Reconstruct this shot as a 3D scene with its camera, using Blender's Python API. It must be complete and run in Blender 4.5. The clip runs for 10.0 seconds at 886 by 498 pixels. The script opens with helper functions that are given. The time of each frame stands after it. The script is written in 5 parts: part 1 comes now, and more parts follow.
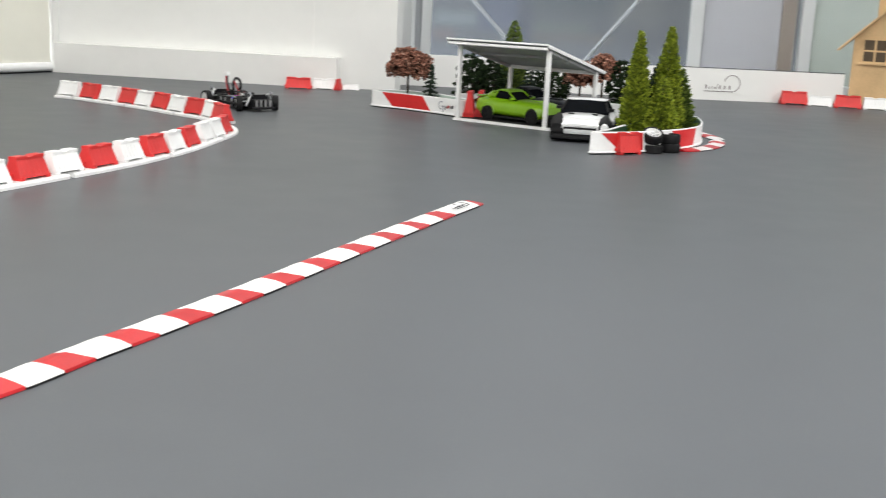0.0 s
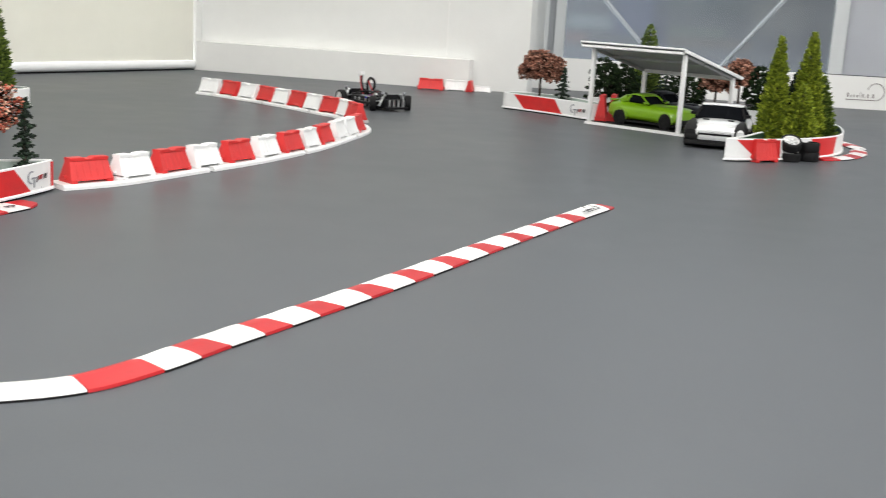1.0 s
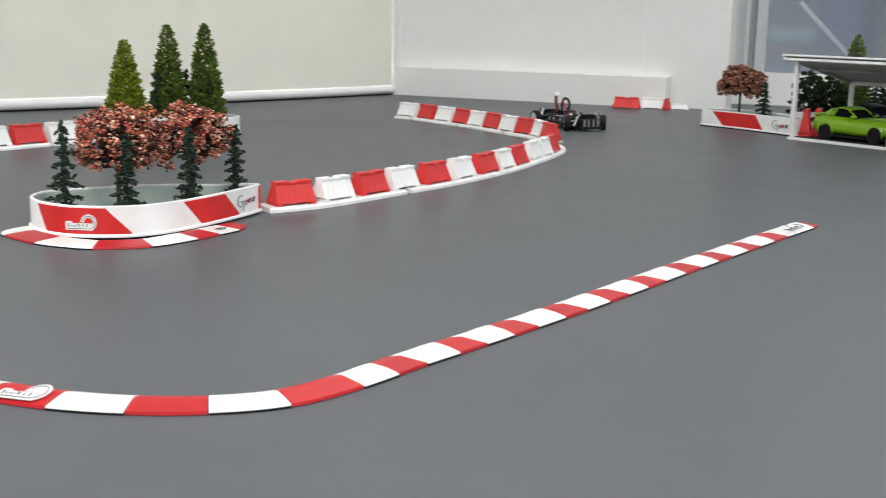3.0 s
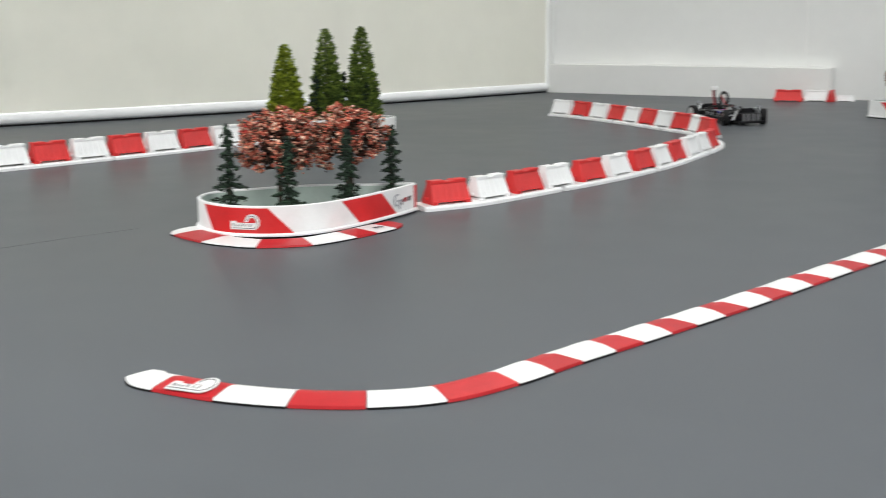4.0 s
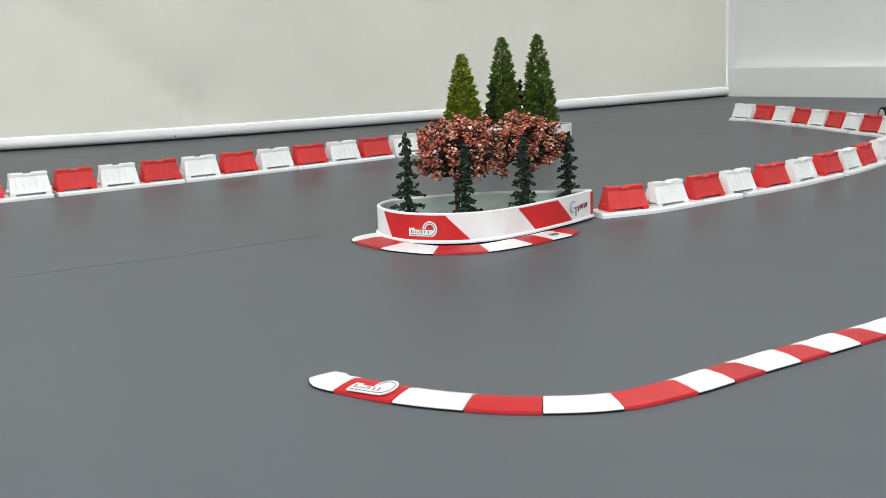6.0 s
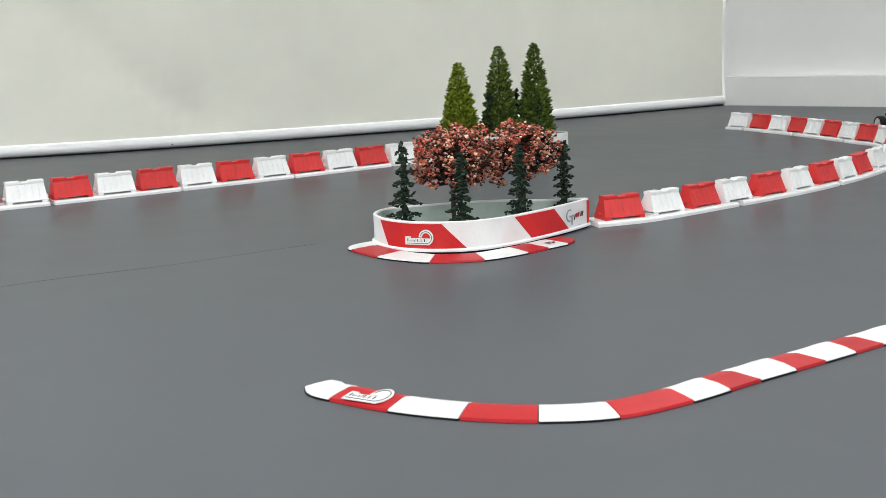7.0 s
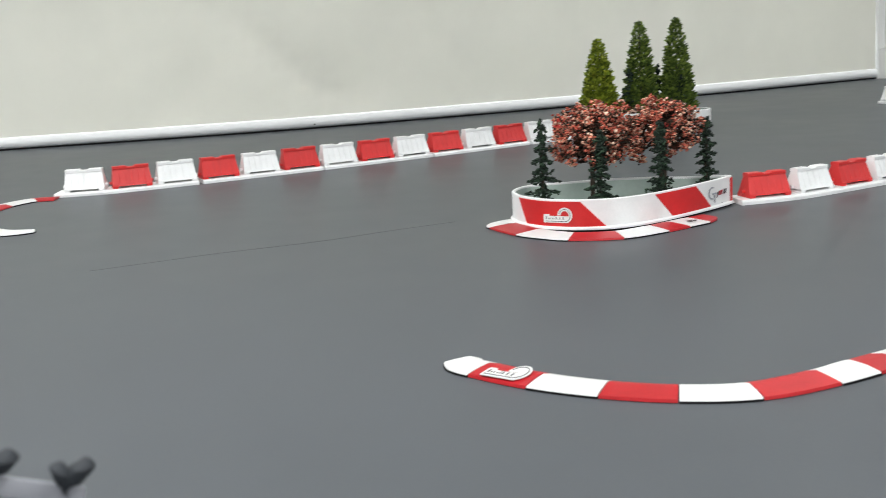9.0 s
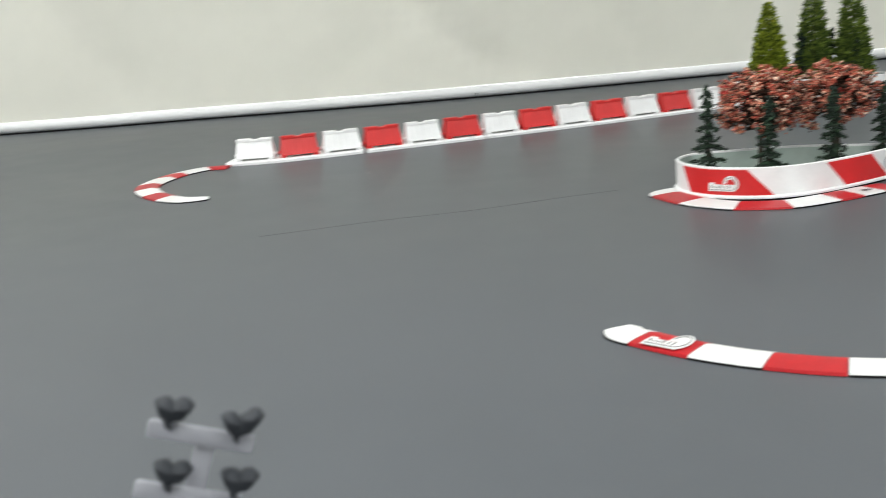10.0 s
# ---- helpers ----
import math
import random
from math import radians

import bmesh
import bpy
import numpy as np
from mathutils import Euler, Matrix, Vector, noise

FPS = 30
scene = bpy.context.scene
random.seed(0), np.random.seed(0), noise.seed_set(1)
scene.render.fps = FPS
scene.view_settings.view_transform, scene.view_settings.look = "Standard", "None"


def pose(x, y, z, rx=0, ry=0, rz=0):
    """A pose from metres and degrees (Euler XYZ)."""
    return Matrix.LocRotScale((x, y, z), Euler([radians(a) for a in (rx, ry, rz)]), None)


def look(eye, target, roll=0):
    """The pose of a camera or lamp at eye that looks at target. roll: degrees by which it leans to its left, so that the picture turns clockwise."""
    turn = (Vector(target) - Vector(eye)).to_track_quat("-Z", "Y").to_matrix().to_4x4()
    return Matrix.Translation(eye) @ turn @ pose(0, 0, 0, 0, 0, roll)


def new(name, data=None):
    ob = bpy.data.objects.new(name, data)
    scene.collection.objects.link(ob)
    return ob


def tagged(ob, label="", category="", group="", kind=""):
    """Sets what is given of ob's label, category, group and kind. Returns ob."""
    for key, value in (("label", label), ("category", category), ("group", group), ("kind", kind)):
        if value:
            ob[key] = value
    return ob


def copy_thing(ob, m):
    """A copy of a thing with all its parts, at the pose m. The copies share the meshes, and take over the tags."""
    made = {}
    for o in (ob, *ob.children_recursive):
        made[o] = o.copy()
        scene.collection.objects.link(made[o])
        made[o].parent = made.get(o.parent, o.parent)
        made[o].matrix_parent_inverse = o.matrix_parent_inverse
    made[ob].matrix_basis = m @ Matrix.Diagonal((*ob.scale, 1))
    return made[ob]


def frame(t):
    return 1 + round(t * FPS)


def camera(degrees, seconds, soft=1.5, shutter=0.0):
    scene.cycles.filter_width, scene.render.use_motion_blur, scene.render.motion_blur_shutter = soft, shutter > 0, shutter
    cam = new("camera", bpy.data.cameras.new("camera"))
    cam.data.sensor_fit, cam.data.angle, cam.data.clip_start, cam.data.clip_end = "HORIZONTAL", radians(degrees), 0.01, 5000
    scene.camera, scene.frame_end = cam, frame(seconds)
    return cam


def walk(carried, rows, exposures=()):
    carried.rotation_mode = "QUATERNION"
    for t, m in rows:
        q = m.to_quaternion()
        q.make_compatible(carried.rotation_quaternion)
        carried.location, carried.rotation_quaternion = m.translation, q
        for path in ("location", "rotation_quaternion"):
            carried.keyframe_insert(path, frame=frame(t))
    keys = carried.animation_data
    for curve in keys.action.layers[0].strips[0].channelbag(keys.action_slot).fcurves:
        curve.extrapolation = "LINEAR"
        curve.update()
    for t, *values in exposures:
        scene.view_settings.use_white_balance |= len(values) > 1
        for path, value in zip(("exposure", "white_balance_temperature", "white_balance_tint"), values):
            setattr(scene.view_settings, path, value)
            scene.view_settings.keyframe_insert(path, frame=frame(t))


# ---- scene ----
cam = camera(42.44, 10.0, soft=0.6, shutter=0.5)
cam.data.dof.use_dof, cam.data.dof.focus_distance, cam.data.dof.aperture_fstop = True, 2.3, 15.0
PATH = [
    (0, (0.0024, 0.0126, 0.4142), (-0.0146, 1.9691, -0.0001), 2.81),
    (0.5, (-0.0012, 0.0125, 0.4127), (-0.1297, 1.9638, -0.0065), 2.91),
    (1, (-0.0040, 0.0100, 0.4092), (-0.2393, 1.9511, -0.0109), 3.33),
    (1.5, (-0.0054, 0.0083, 0.4086), (-0.3281, 1.9370, -0.0108), 3.34),
    (2, (-0.0058, 0.0081, 0.4082), (-0.4025, 1.9236, -0.0085), 3.06),
    (2.2, (-0.0038, 0.0067, 0.4093), (-0.4216, 1.9182, -0.0051), 2.67),
    (3.3, (-0.0008, 0.0044, 0.4093), (-0.6272, 1.8619, 0.0130), 0.72),
    (3.5, (-0.0007, 0.0040, 0.4092), (-0.6602, 1.8494, 0.0095), 0.43),
    (4, (-0.0002, 0.0013, 0.4090), (-0.8231, 1.7793, 0.0070), -0.60),
    (4.5, (0.0012, -0.0009, 0.4086), (-0.9610, 1.7057, 0.0066), -1.42),
    (5, (0.0027, -0.0028, 0.4085), (-1.0518, 1.6498, 0.0125), -2.13),
    (5.5, (0.0014, -0.0041, 0.4080), (-1.0910, 1.6256, 0.0200), -2.29),
    (7, (0.0030, -0.0042, 0.4079), (-1.0853, 1.6332, 0.0414), -2.17),
    (7.5, (0.0038, -0.0049, 0.4084), (-1.1330, 1.5981, 0.0367), -2.45),
    (8, (0.0029, -0.0051, 0.4071), (-1.1659, 1.5729, 0.0277), -2.50),
    (8.5, (0.0040, -0.0053, 0.4076), (-1.2142, 1.5345, 0.0269), -3.14),
    (9, (0.0038, -0.0072, 0.4068), (-1.2750, 1.4798, 0.0151), -3.33),
    (9.5, (0.0111, -0.0095, 0.4052), (-1.3453, 1.4031, -0.0007), -3.76),
    (9.8, (0.0066, -0.0092, 0.4044), (-1.4148, 1.3354, -0.0099), -4.29),
    (10, (0.0069, -0.0097, 0.4033), (-1.4687, 1.2722, -0.0204), -4.55),
]
walk(cam, [(t, look(eye, target, roll)) for t, eye, target, roll in PATH], exposures=[(0, 0.38, 6800, 9.5), (1, 0.36, 6800, 9.5), (1.5, 0.38, 6780, 9.5), (1.8, 0.29, 6760, 9.5), (2.0, 0.14, 6740, 9.5), (2.3, 0.08, 6700, 8.5), (3.5, 0.05, 6600, 8.5), (4.5, -0.01, 6560, 7.5), (9.4, -0.04, 6500, 7.5), (10, -0.03, 6600, 6.5)])

# ---- light ----
world = bpy.data.worlds.new("world")
scene.world = world
world.use_nodes = True
world.node_tree.nodes["Background"].inputs[0].default_value = (0.86, 0.93, 1.0, 1)
world.node_tree.nodes["Background"].inputs[1].default_value = 8.0
CEIL = 2.7


def area_lamp(x, y, sx, sy, watts):
    lamp = bpy.data.lights.new("added_ceiling_lamp", "AREA")
    lamp.shape, lamp.size, lamp.size_y, lamp.energy = "RECTANGLE", sx, sy, watts
    lamp.color = (0.98, 0.99, 1.0)
    ob = new("added_ceiling_lamp", lamp)
    ob.matrix_world = pose(x, y, CEIL - 0.07)
    return ob


# unseen lamps, added to light the room, the far wall and the board
PANELS = [(x, y) for x in (-4.2, -1.4, 1.4, 4.0) for y in (-2.6, -0.9, 0.8)] + [(4.0, 3.2), (2.1, 3.9), (0.5, 5.2), (-1.3, 4.4)]
for lx, ly in PANELS:
    area_lamp(lx, ly, 1.2, 0.6, 23 if lx < -4 else 11 if ly > 5 else 12 if ly > 4 else 13 if ly == 3.9 else 29)


# ---- materials ----
def material(name, color, rough=0.5, metal=0.0, vary=0.08, scale=8.0, bump=0.0, bump_scale=60.0, coat=0.0, rough_vary=0.0, spec=0.5, island=None, objrand=0.0):
    m = bpy.data.materials.new(name)
    m.use_nodes = True
    nt = m.node_tree
    b = nt.nodes["Principled BSDF"]
    b.inputs["Metallic"].default_value = metal
    b.inputs["Roughness"].default_value = rough
    b.inputs["Coat Weight"].default_value = coat
    b.inputs["Specular IOR Level"].default_value = spec
    tc = nt.nodes.new("ShaderNodeTexCoord")
    n1 = nt.nodes.new("ShaderNodeTexNoise")
    n1.inputs["Scale"].default_value = scale
    n1.inputs["Detail"].default_value = 6
    n2 = nt.nodes.new("ShaderNodeTexNoise")
    n2.inputs["Scale"].default_value = scale * 9
    n2.inputs["Detail"].default_value = 3
    for n in (n1, n2):
        nt.links.new(tc.outputs["Object"], n.inputs["Vector"])
    add = nt.nodes.new("ShaderNodeMath")
    add.operation = "MULTIPLY_ADD"
    nt.links.new(n2.outputs["Fac"], add.inputs[0])
    add.inputs[1].default_value = 0.45
    nt.links.new(n1.outputs["Fac"], add.inputs[2])
    mr = nt.nodes.new("ShaderNodeMapRange")
    mr.inputs["From Min"].default_value, mr.inputs["From Max"].default_value = 0.45, 1.0
    mr.inputs["To Min"].default_value, mr.inputs["To Max"].default_value = 1 - vary, 1 + vary
    nt.links.new(add.outputs[0], mr.inputs["Value"])
    mul = nt.nodes.new("ShaderNodeVectorMath")
    mul.operation = "SCALE"
    if island:
        g = nt.nodes.new("ShaderNodeNewGeometry")
        ramp = nt.nodes.new("ShaderNodeValToRGB")
        el = ramp.color_ramp.elements
        while len(el) < len(island):
            el.new(0.5)
        for i, (p, c) in enumerate(island):
            el[i].position, el[i].color = p, (*c, 1)
        nt.links.new(g.outputs["Random Per Island"], ramp.inputs["Fac"])
        nt.links.new(ramp.outputs["Color"], mul.inputs[0])
    else:
        mul.inputs[0].default_value = color
    fac = mr.outputs[0]
    if objrand:
        oi = nt.nodes.new("ShaderNodeObjectInfo")
        r = nt.nodes.new("ShaderNodeMapRange")
        r.inputs["To Min"].default_value, r.inputs["To Max"].default_value = 1 - objrand, 1 + objrand
        nt.links.new(oi.outputs["Random"], r.inputs["Value"])
        mm = nt.nodes.new("ShaderNodeMath")
        mm.operation = "MULTIPLY"
        nt.links.new(fac, mm.inputs[0])
        nt.links.new(r.outputs[0], mm.inputs[1])
        fac = mm.outputs[0]
    nt.links.new(fac, mul.inputs["Scale"])
    nt.links.new(mul.outputs[0], b.inputs["Base Color"])
    if rough_vary:
        rr = nt.nodes.new("ShaderNodeMapRange")
        rr.inputs["From Min"].default_value, rr.inputs["From Max"].default_value = 0.4, 1.0
        rr.inputs["To Min"].default_value, rr.inputs["To Max"].default_value = rough - rough_vary, rough + rough_vary
        nt.links.new(add.outputs[0], rr.inputs["Value"])
        nt.links.new(rr.outputs[0], b.inputs["Roughness"])
    if bump:
        bn = nt.nodes.new("ShaderNodeTexNoise")
        bn.inputs["Scale"].default_value = bump_scale
        bn.inputs["Detail"].default_value = 4
        nt.links.new(tc.outputs["Object"], bn.inputs["Vector"])
        bp = nt.nodes.new("ShaderNodeBump")
        bp.inputs["Strength"].default_value = bump
        bp.inputs["Distance"].default_value = 0.01
        nt.links.new(bn.outputs["Fac"], bp.inputs["Height"])
        nt.links.new(bp.outputs["Normal"], b.inputs["Normal"])
    return m


FLOOR = material("grey_vinyl", (0.0965, 0.1045, 0.1145), 0.38, vary=0.10, scale=0.9, bump=0.012, bump_scale=220, rough_vary=0.05, spec=0.09)
WALL = material("white_paint", (0.80, 0.805, 0.795), 0.6, vary=0.03, scale=1.5, bump=0.06, bump_scale=90)
WALL_COOL = material("white_frame_paint", (0.74, 0.77, 0.79), 0.45, vary=0.03, scale=2)
PANEL = material("panel_paint", (0.82, 0.82, 0.81), 0.5, vary=0.03, scale=2)
BLIND = material("cream_fabric", (0.70, 0.685, 0.63), 0.85, vary=0.05, scale=1.1, bump=0.15, bump_scale=400)

# the blind lets some daylight through
nt = BLIND.node_tree
bsdf, out = nt.nodes["Principled BSDF"], nt.nodes["Material Output"]
thin = nt.nodes.new("ShaderNodeBsdfTranslucent")
thin.inputs["Color"].default_value = (0.80, 0.79, 0.73, 1)
mix = nt.nodes.new("ShaderNodeMixShader")
mix.inputs[0].default_value = 0.20
nt.links.new(bsdf.outputs[0], mix.inputs[1])
nt.links.new(thin.outputs[0], mix.inputs[2])
nt.links.new(mix.outputs[0], out.inputs["Surface"])
TUBE = material("white_plastic_tube", (0.87, 0.88, 0.89), 0.35, vary=0.03, scale=4)
BLACK = material("black_rubber", (0.010, 0.010, 0.011), 0.6, vary=0.2, scale=60, spec=0.18)
CEILING = material("ceiling_paint", (0.80, 0.80, 0.79), 0.8, vary=0.03, scale=2)
RED = material("red_plastic", (0.64, 0.020, 0.022), 0.42, vary=0.10, scale=25, bump=0.05, bump_scale=300, objrand=0.09)
WHITE = material("white_plastic", (0.87, 0.875, 0.88), 0.36, vary=0.05, scale=25, bump=0.04, bump_scale=300, objrand=0.03)
BARRIER_RED = material("barrier_red_plastic", (0.66, 0.028, 0.028), 0.45, vary=0.08, scale=30, bump=0.05, bump_scale=260, objrand=0.08)
KERB_RED = material("kerb_red_print", (0.46, 0.013, 0.019), 0.42, vary=0.10, scale=30, objrand=0.08, spec=0.3)
KERB_WHITE = material("kerb_white_print", (0.77, 0.77, 0.765), 0.36, vary=0.05, scale=30, objrand=0.03)
INSIDE = material("glossy_planter_lining", (0.52, 0.60, 0.56), 0.09, vary=0.10, scale=14)
SOIL = material("mint_planter_bed", (0.42, 0.50, 0.46), 0.3, vary=0.15, scale=18)
LOGO = material("black_print", (0.03, 0.03, 0.035), 0.5)
TRUNK = material("dark_brown_trunk", (0.045, 0.032, 0.022), 0.8, vary=0.3, scale=60, bump=0.4, bump_scale=200)
DARK_LEAF = material("dark_green_flock", (0, 0, 0), 0.85, vary=0.3, scale=90, island=[(0.0, (0.004, 0.010, 0.006)), (0.6, (0.008, 0.022, 0.011)), (1.0, (0.022, 0.052, 0.024))])
BUSH_LEAF = material("olive_dark_flock", (0, 0, 0), 0.9, vary=0.3, scale=90, spec=0.2, island=[(0.0, (0.004, 0.009, 0.003)), (0.6, (0.010, 0.023, 0.007)), (1.0, (0.026, 0.050, 0.014))])
MID_LEAF = material("mid_green_flock", (0, 0, 0), 0.8, vary=0.25, scale=90, island=[(0.0, (0.036, 0.068, 0.012)), (0.55, (0.118, 0.185, 0.026)), (1.0, (0.27, 0.365, 0.055))])
LIME_LEAF = material("lime_green_flock", (0, 0, 0), 0.8, vary=0.25, scale=90, island=[(0.0, (0.078, 0.118, 0.007)), (0.5, (0.225, 0.295, 0.016)), (1.0, (0.44, 0.51, 0.044))])
MAPLE_LEAF = material("rust_red_flock", (0, 0, 0), 0.8, vary=0.75, scale=42, island=[(0.0, (0.014, 0.011, 0.006)), (0.27, (0.060, 0.030, 0.016)), (0.32, (0.36, 0.052, 0.030)), (0.60, (0.54, 0.130, 0.078)), (0.80, (0.68, 0.30, 0.20)), (1.0, (0.82, 0.62, 0.48))])
DARK_CORE = material("dark_crown_core", (0, 0, 0), 0.9, vary=0.3, scale=90, spec=0.2, island=[(0.0, (0.012, 0.009, 0.006)), (0.6, (0.040, 0.022, 0.014)), (1.0, (0.110, 0.035, 0.024))])
MAPLE_DARK = material("brown_red_flock", (0, 0, 0), 0.8, vary=0.25, scale=90, island=[(0.0, (0.050, 0.026, 0.016)), (0.40, (0.15, 0.056, 0.034)), (0.75, (0.38, 0.15, 0.095)), (1.0, (0.60, 0.34, 0.25))])
ROOF_GREY = material("grey_roof_sheet", (0.30, 0.31, 0.32), 0.45, vary=0.05, scale=12)
SOFFIT = material("grey_soffit", (0.34, 0.35, 0.36), 0.5, vary=0.05, scale=12)
BRACE = material("dull_grey_brace", (0.30, 0.31, 0.33), 0.5, vary=0.05, scale=6)
GREEN_PAINT = material("lime_green_lacquer", (0.195, 0.40, 0.006), 0.30, vary=0.03, scale=20, coat=0.6)
BLACK_PAINT = material("black_lacquer", (0.010, 0.011, 0.016), 0.40, vary=0.05, scale=20, spec=0.2)
WHITE_PAINT = material("white_lacquer", (0.80, 0.81, 0.82), 0.22, vary=0.02, scale=20, coat=0.6)
GLASS_DARK = material("smoked_window", (0.008, 0.009, 0.011), 0.45, vary=0.1, scale=20, spec=0.0)
CARBON = material("black_chassis", (0.010, 0.010, 0.012), 0.38, vary=0.3, scale=80, spec=0.20)
SILVER = material("silver_plastic", (0.52, 0.53, 0.54), 0.35, vary=0.05, scale=40)
ALU = material("bare_aluminium", (0.55, 0.56, 0.58), 0.32, metal=1.0, vary=0.1, scale=60)
RIM = material("white_rim", (0.78, 0.78, 0.78), 0.3, vary=0.04, scale=40)
WIRE_RED = material("red_cable", (0.42, 0.025, 0.035), 0.45, vary=0.1, scale=60)
MAGENTA = material("magenta_anodised", (0.60, 0.06, 0.55), 0.3, metal=0.6, vary=0.1, scale=60)
BLUE = material("blue_anodised", (0.06, 0.07, 0.75), 0.3, metal=0.4, vary=0.1, scale=60)
PINE = material("raw_plywood", (0.62, 0.42, 0.22), 0.65, vary=0.14, scale=9, bump=0.1, bump_scale=120)
GREY_PLASTIC = material("pale_grey_plastic", (0.35, 0.36, 0.40), 0.5, vary=0.05, scale=30)
PAD = material("charcoal_rubber_pad", (0.026, 0.030, 0.037), 0.7, vary=0.2, scale=60)


def emitter(name, color, strength):
    m = bpy.data.materials.new(name)
    m.use_nodes = True
    b = m.node_tree.nodes["Principled BSDF"]
    b.inputs["Base Color"].default_value = (*color, 1)
    b.inputs["Emission Color"].default_value = (*color, 1)
    b.inputs["Emission Strength"].default_value = strength
    return m


DIFFUSER = emitter("lit_diffuser", (1.0, 0.985, 0.95), 3.0)


# ---- building helpers ----
def smooth_mesh(me, angle=0.6):
    for p in me.polygons:
        p.use_smooth = True
    me.set_sharp_from_angle(angle=angle)


def part(name, bm, mat, parent=None, label="", smooth=True, at=None):
    me = bpy.data.meshes.new(name)
    bmesh.ops.recalc_face_normals(bm, faces=bm.faces)
    bm.to_mesh(me)
    bm.free()
    if smooth:
        smooth_mesh(me)
    me.materials.append(mat)
    ob = new(name, me)
    if parent is not None:
        ob.parent = parent
    if at is not None:
        ob.matrix_basis = at
    if label:
        tagged(ob, label)
    return ob


def thing(name, m, label, category, group="", kind=""):
    ob = new(name)
    ob.empty_display_size = 0.05
    ob.matrix_basis = m
    return tagged(ob, label, category, group, kind)


def box(bm, x0, x1, y0, y1, z0, z1, bevel=0.0, m=None):
    r = bmesh.ops.create_cube(bm, size=1.0)
    mat = Matrix.Translation(((x0 + x1) / 2, (y0 + y1) / 2, (z0 + z1) / 2)) @ Matrix.Diagonal((x1 - x0, y1 - y0, z1 - z0, 1))
    vs = r["verts"]
    bmesh.ops.transform(bm, matrix=(m @ mat) if m is not None else mat, verts=vs)
    if bevel:
        es = list({e for v in vs for e in v.link_edges})
        bmesh.ops.bevel(bm, geom=es, offset=bevel, segments=2, affect="EDGES", profile=0.5)
    return bm


def boxes(*rows, bevel=0.0):
    bm = bmesh.new()
    for r in rows:
        box(bm, *r, bevel=bevel)
    return bm


def rod(bm, a, b, r0, r1=None, seg=10):
    a, b = Vector(a), Vector(b)
    r1 = r0 if r1 is None else r1
    q = (b - a).to_track_quat("Z", "Y").to_matrix().to_4x4()
    r = bmesh.ops.create_cone(bm, cap_ends=True, segments=seg, radius1=r0, radius2=r1, depth=(b - a).length)
    bmesh.ops.transform(bm, matrix=Matrix.Translation((a + b) / 2) @ q, verts=r["verts"])
    return bm


def tube(bm, pts, r, seg=8):
    """A round tube along a line of points."""
    pts = [Vector(p) for p in pts]
    rings = []
    for i, p in enumerate(pts):
        d = (pts[min(i + 1, len(pts) - 1)] - pts[max(i - 1, 0)]).normalized()
        q = d.to_track_quat("Z", "Y").to_matrix()
        rings.append([bm.verts.new(p + q @ Vector((r * math.cos(2 * math.pi * k / seg), r * math.sin(2 * math.pi * k / seg), 0))) for k in range(seg)])
    for a, b in zip(rings, rings[1:]):
        for k in range(seg):
            bm.faces.new((a[k], a[(k + 1) % seg], b[(k + 1) % seg], b[k]))
    bm.faces.new(rings[0][::-1])
    bm.faces.new(rings[-1])
    return bm


def spline(pts, n, closed=False):
    """n points evenly along a smooth line through pts (2D or 3D)."""
    p = np.array(pts, float)
    m = len(p)
    fine = []
    spans = m if closed else m - 1
    for i in range(spans):
        a, b, c, d = (p[(i + k) % m] if closed else p[min(max(i + k, 0), m - 1)] for k in (-1, 0, 1, 2))
        for t in np.linspace(0, 1, 24, endpoint=False):
            fine.append(0.5 * (2 * b + (c - a) * t + (2 * a - 5 * b + 4 * c - d) * t * t + (3 * b - a - 3 * c + d) * t**3))
    fine.append(p[0] if closed else p[-1])
    fine = np.array(fine)
    s = np.r_[0, np.cumsum(np.linalg.norm(np.diff(fine, axis=0), axis=1))]
    at = np.linspace(0, s[-1], n, endpoint=not closed)
    return np.stack([np.interp(at, s, fine[:, k]) for k in range(p.shape[1])], 1), s[-1]


def normals2(line, closed=False):
    if closed:
        d = np.roll(line, -1, 0) - np.roll(line, 1, 0)
    else:
        d = np.gradient(line, axis=0)
    d = d / np.linalg.norm(d, axis=1)[:, None]
    return np.stack([-d[:, 1], d[:, 0]], 1)


def sweep(bm, line, section, closed=False):
    """A section of (across, height) points carried along a 2D line; across is to the line's left."""
    n = normals2(line, closed)
    rings = [[bm.verts.new((*(p + k * a), z)) for a, z in section] for p, k in zip(line, n)]
    m = len(section)
    pairs = list(zip(rings, rings[1:])) + ([(rings[-1], rings[0])] if closed else [])
    for a, b in pairs:
        for k in range(m):
            bm.faces.new((a[k], a[(k + 1) % m], b[(k + 1) % m], b[k]))
    if not closed:
        bm.faces.new(rings[0][::-1])
        bm.faces.new(rings[-1])
    return bm


# ---- the room ----
floor_bm = bmesh.new()
box(floor_bm, -8.0, 6.0, -4.5, 8.2, -0.12, 0.0)
tagged(part("floor", floor_bm, FLOOR, smooth=False), "smooth dark grey vinyl sheet floor of the track", "floor", kind="structure")

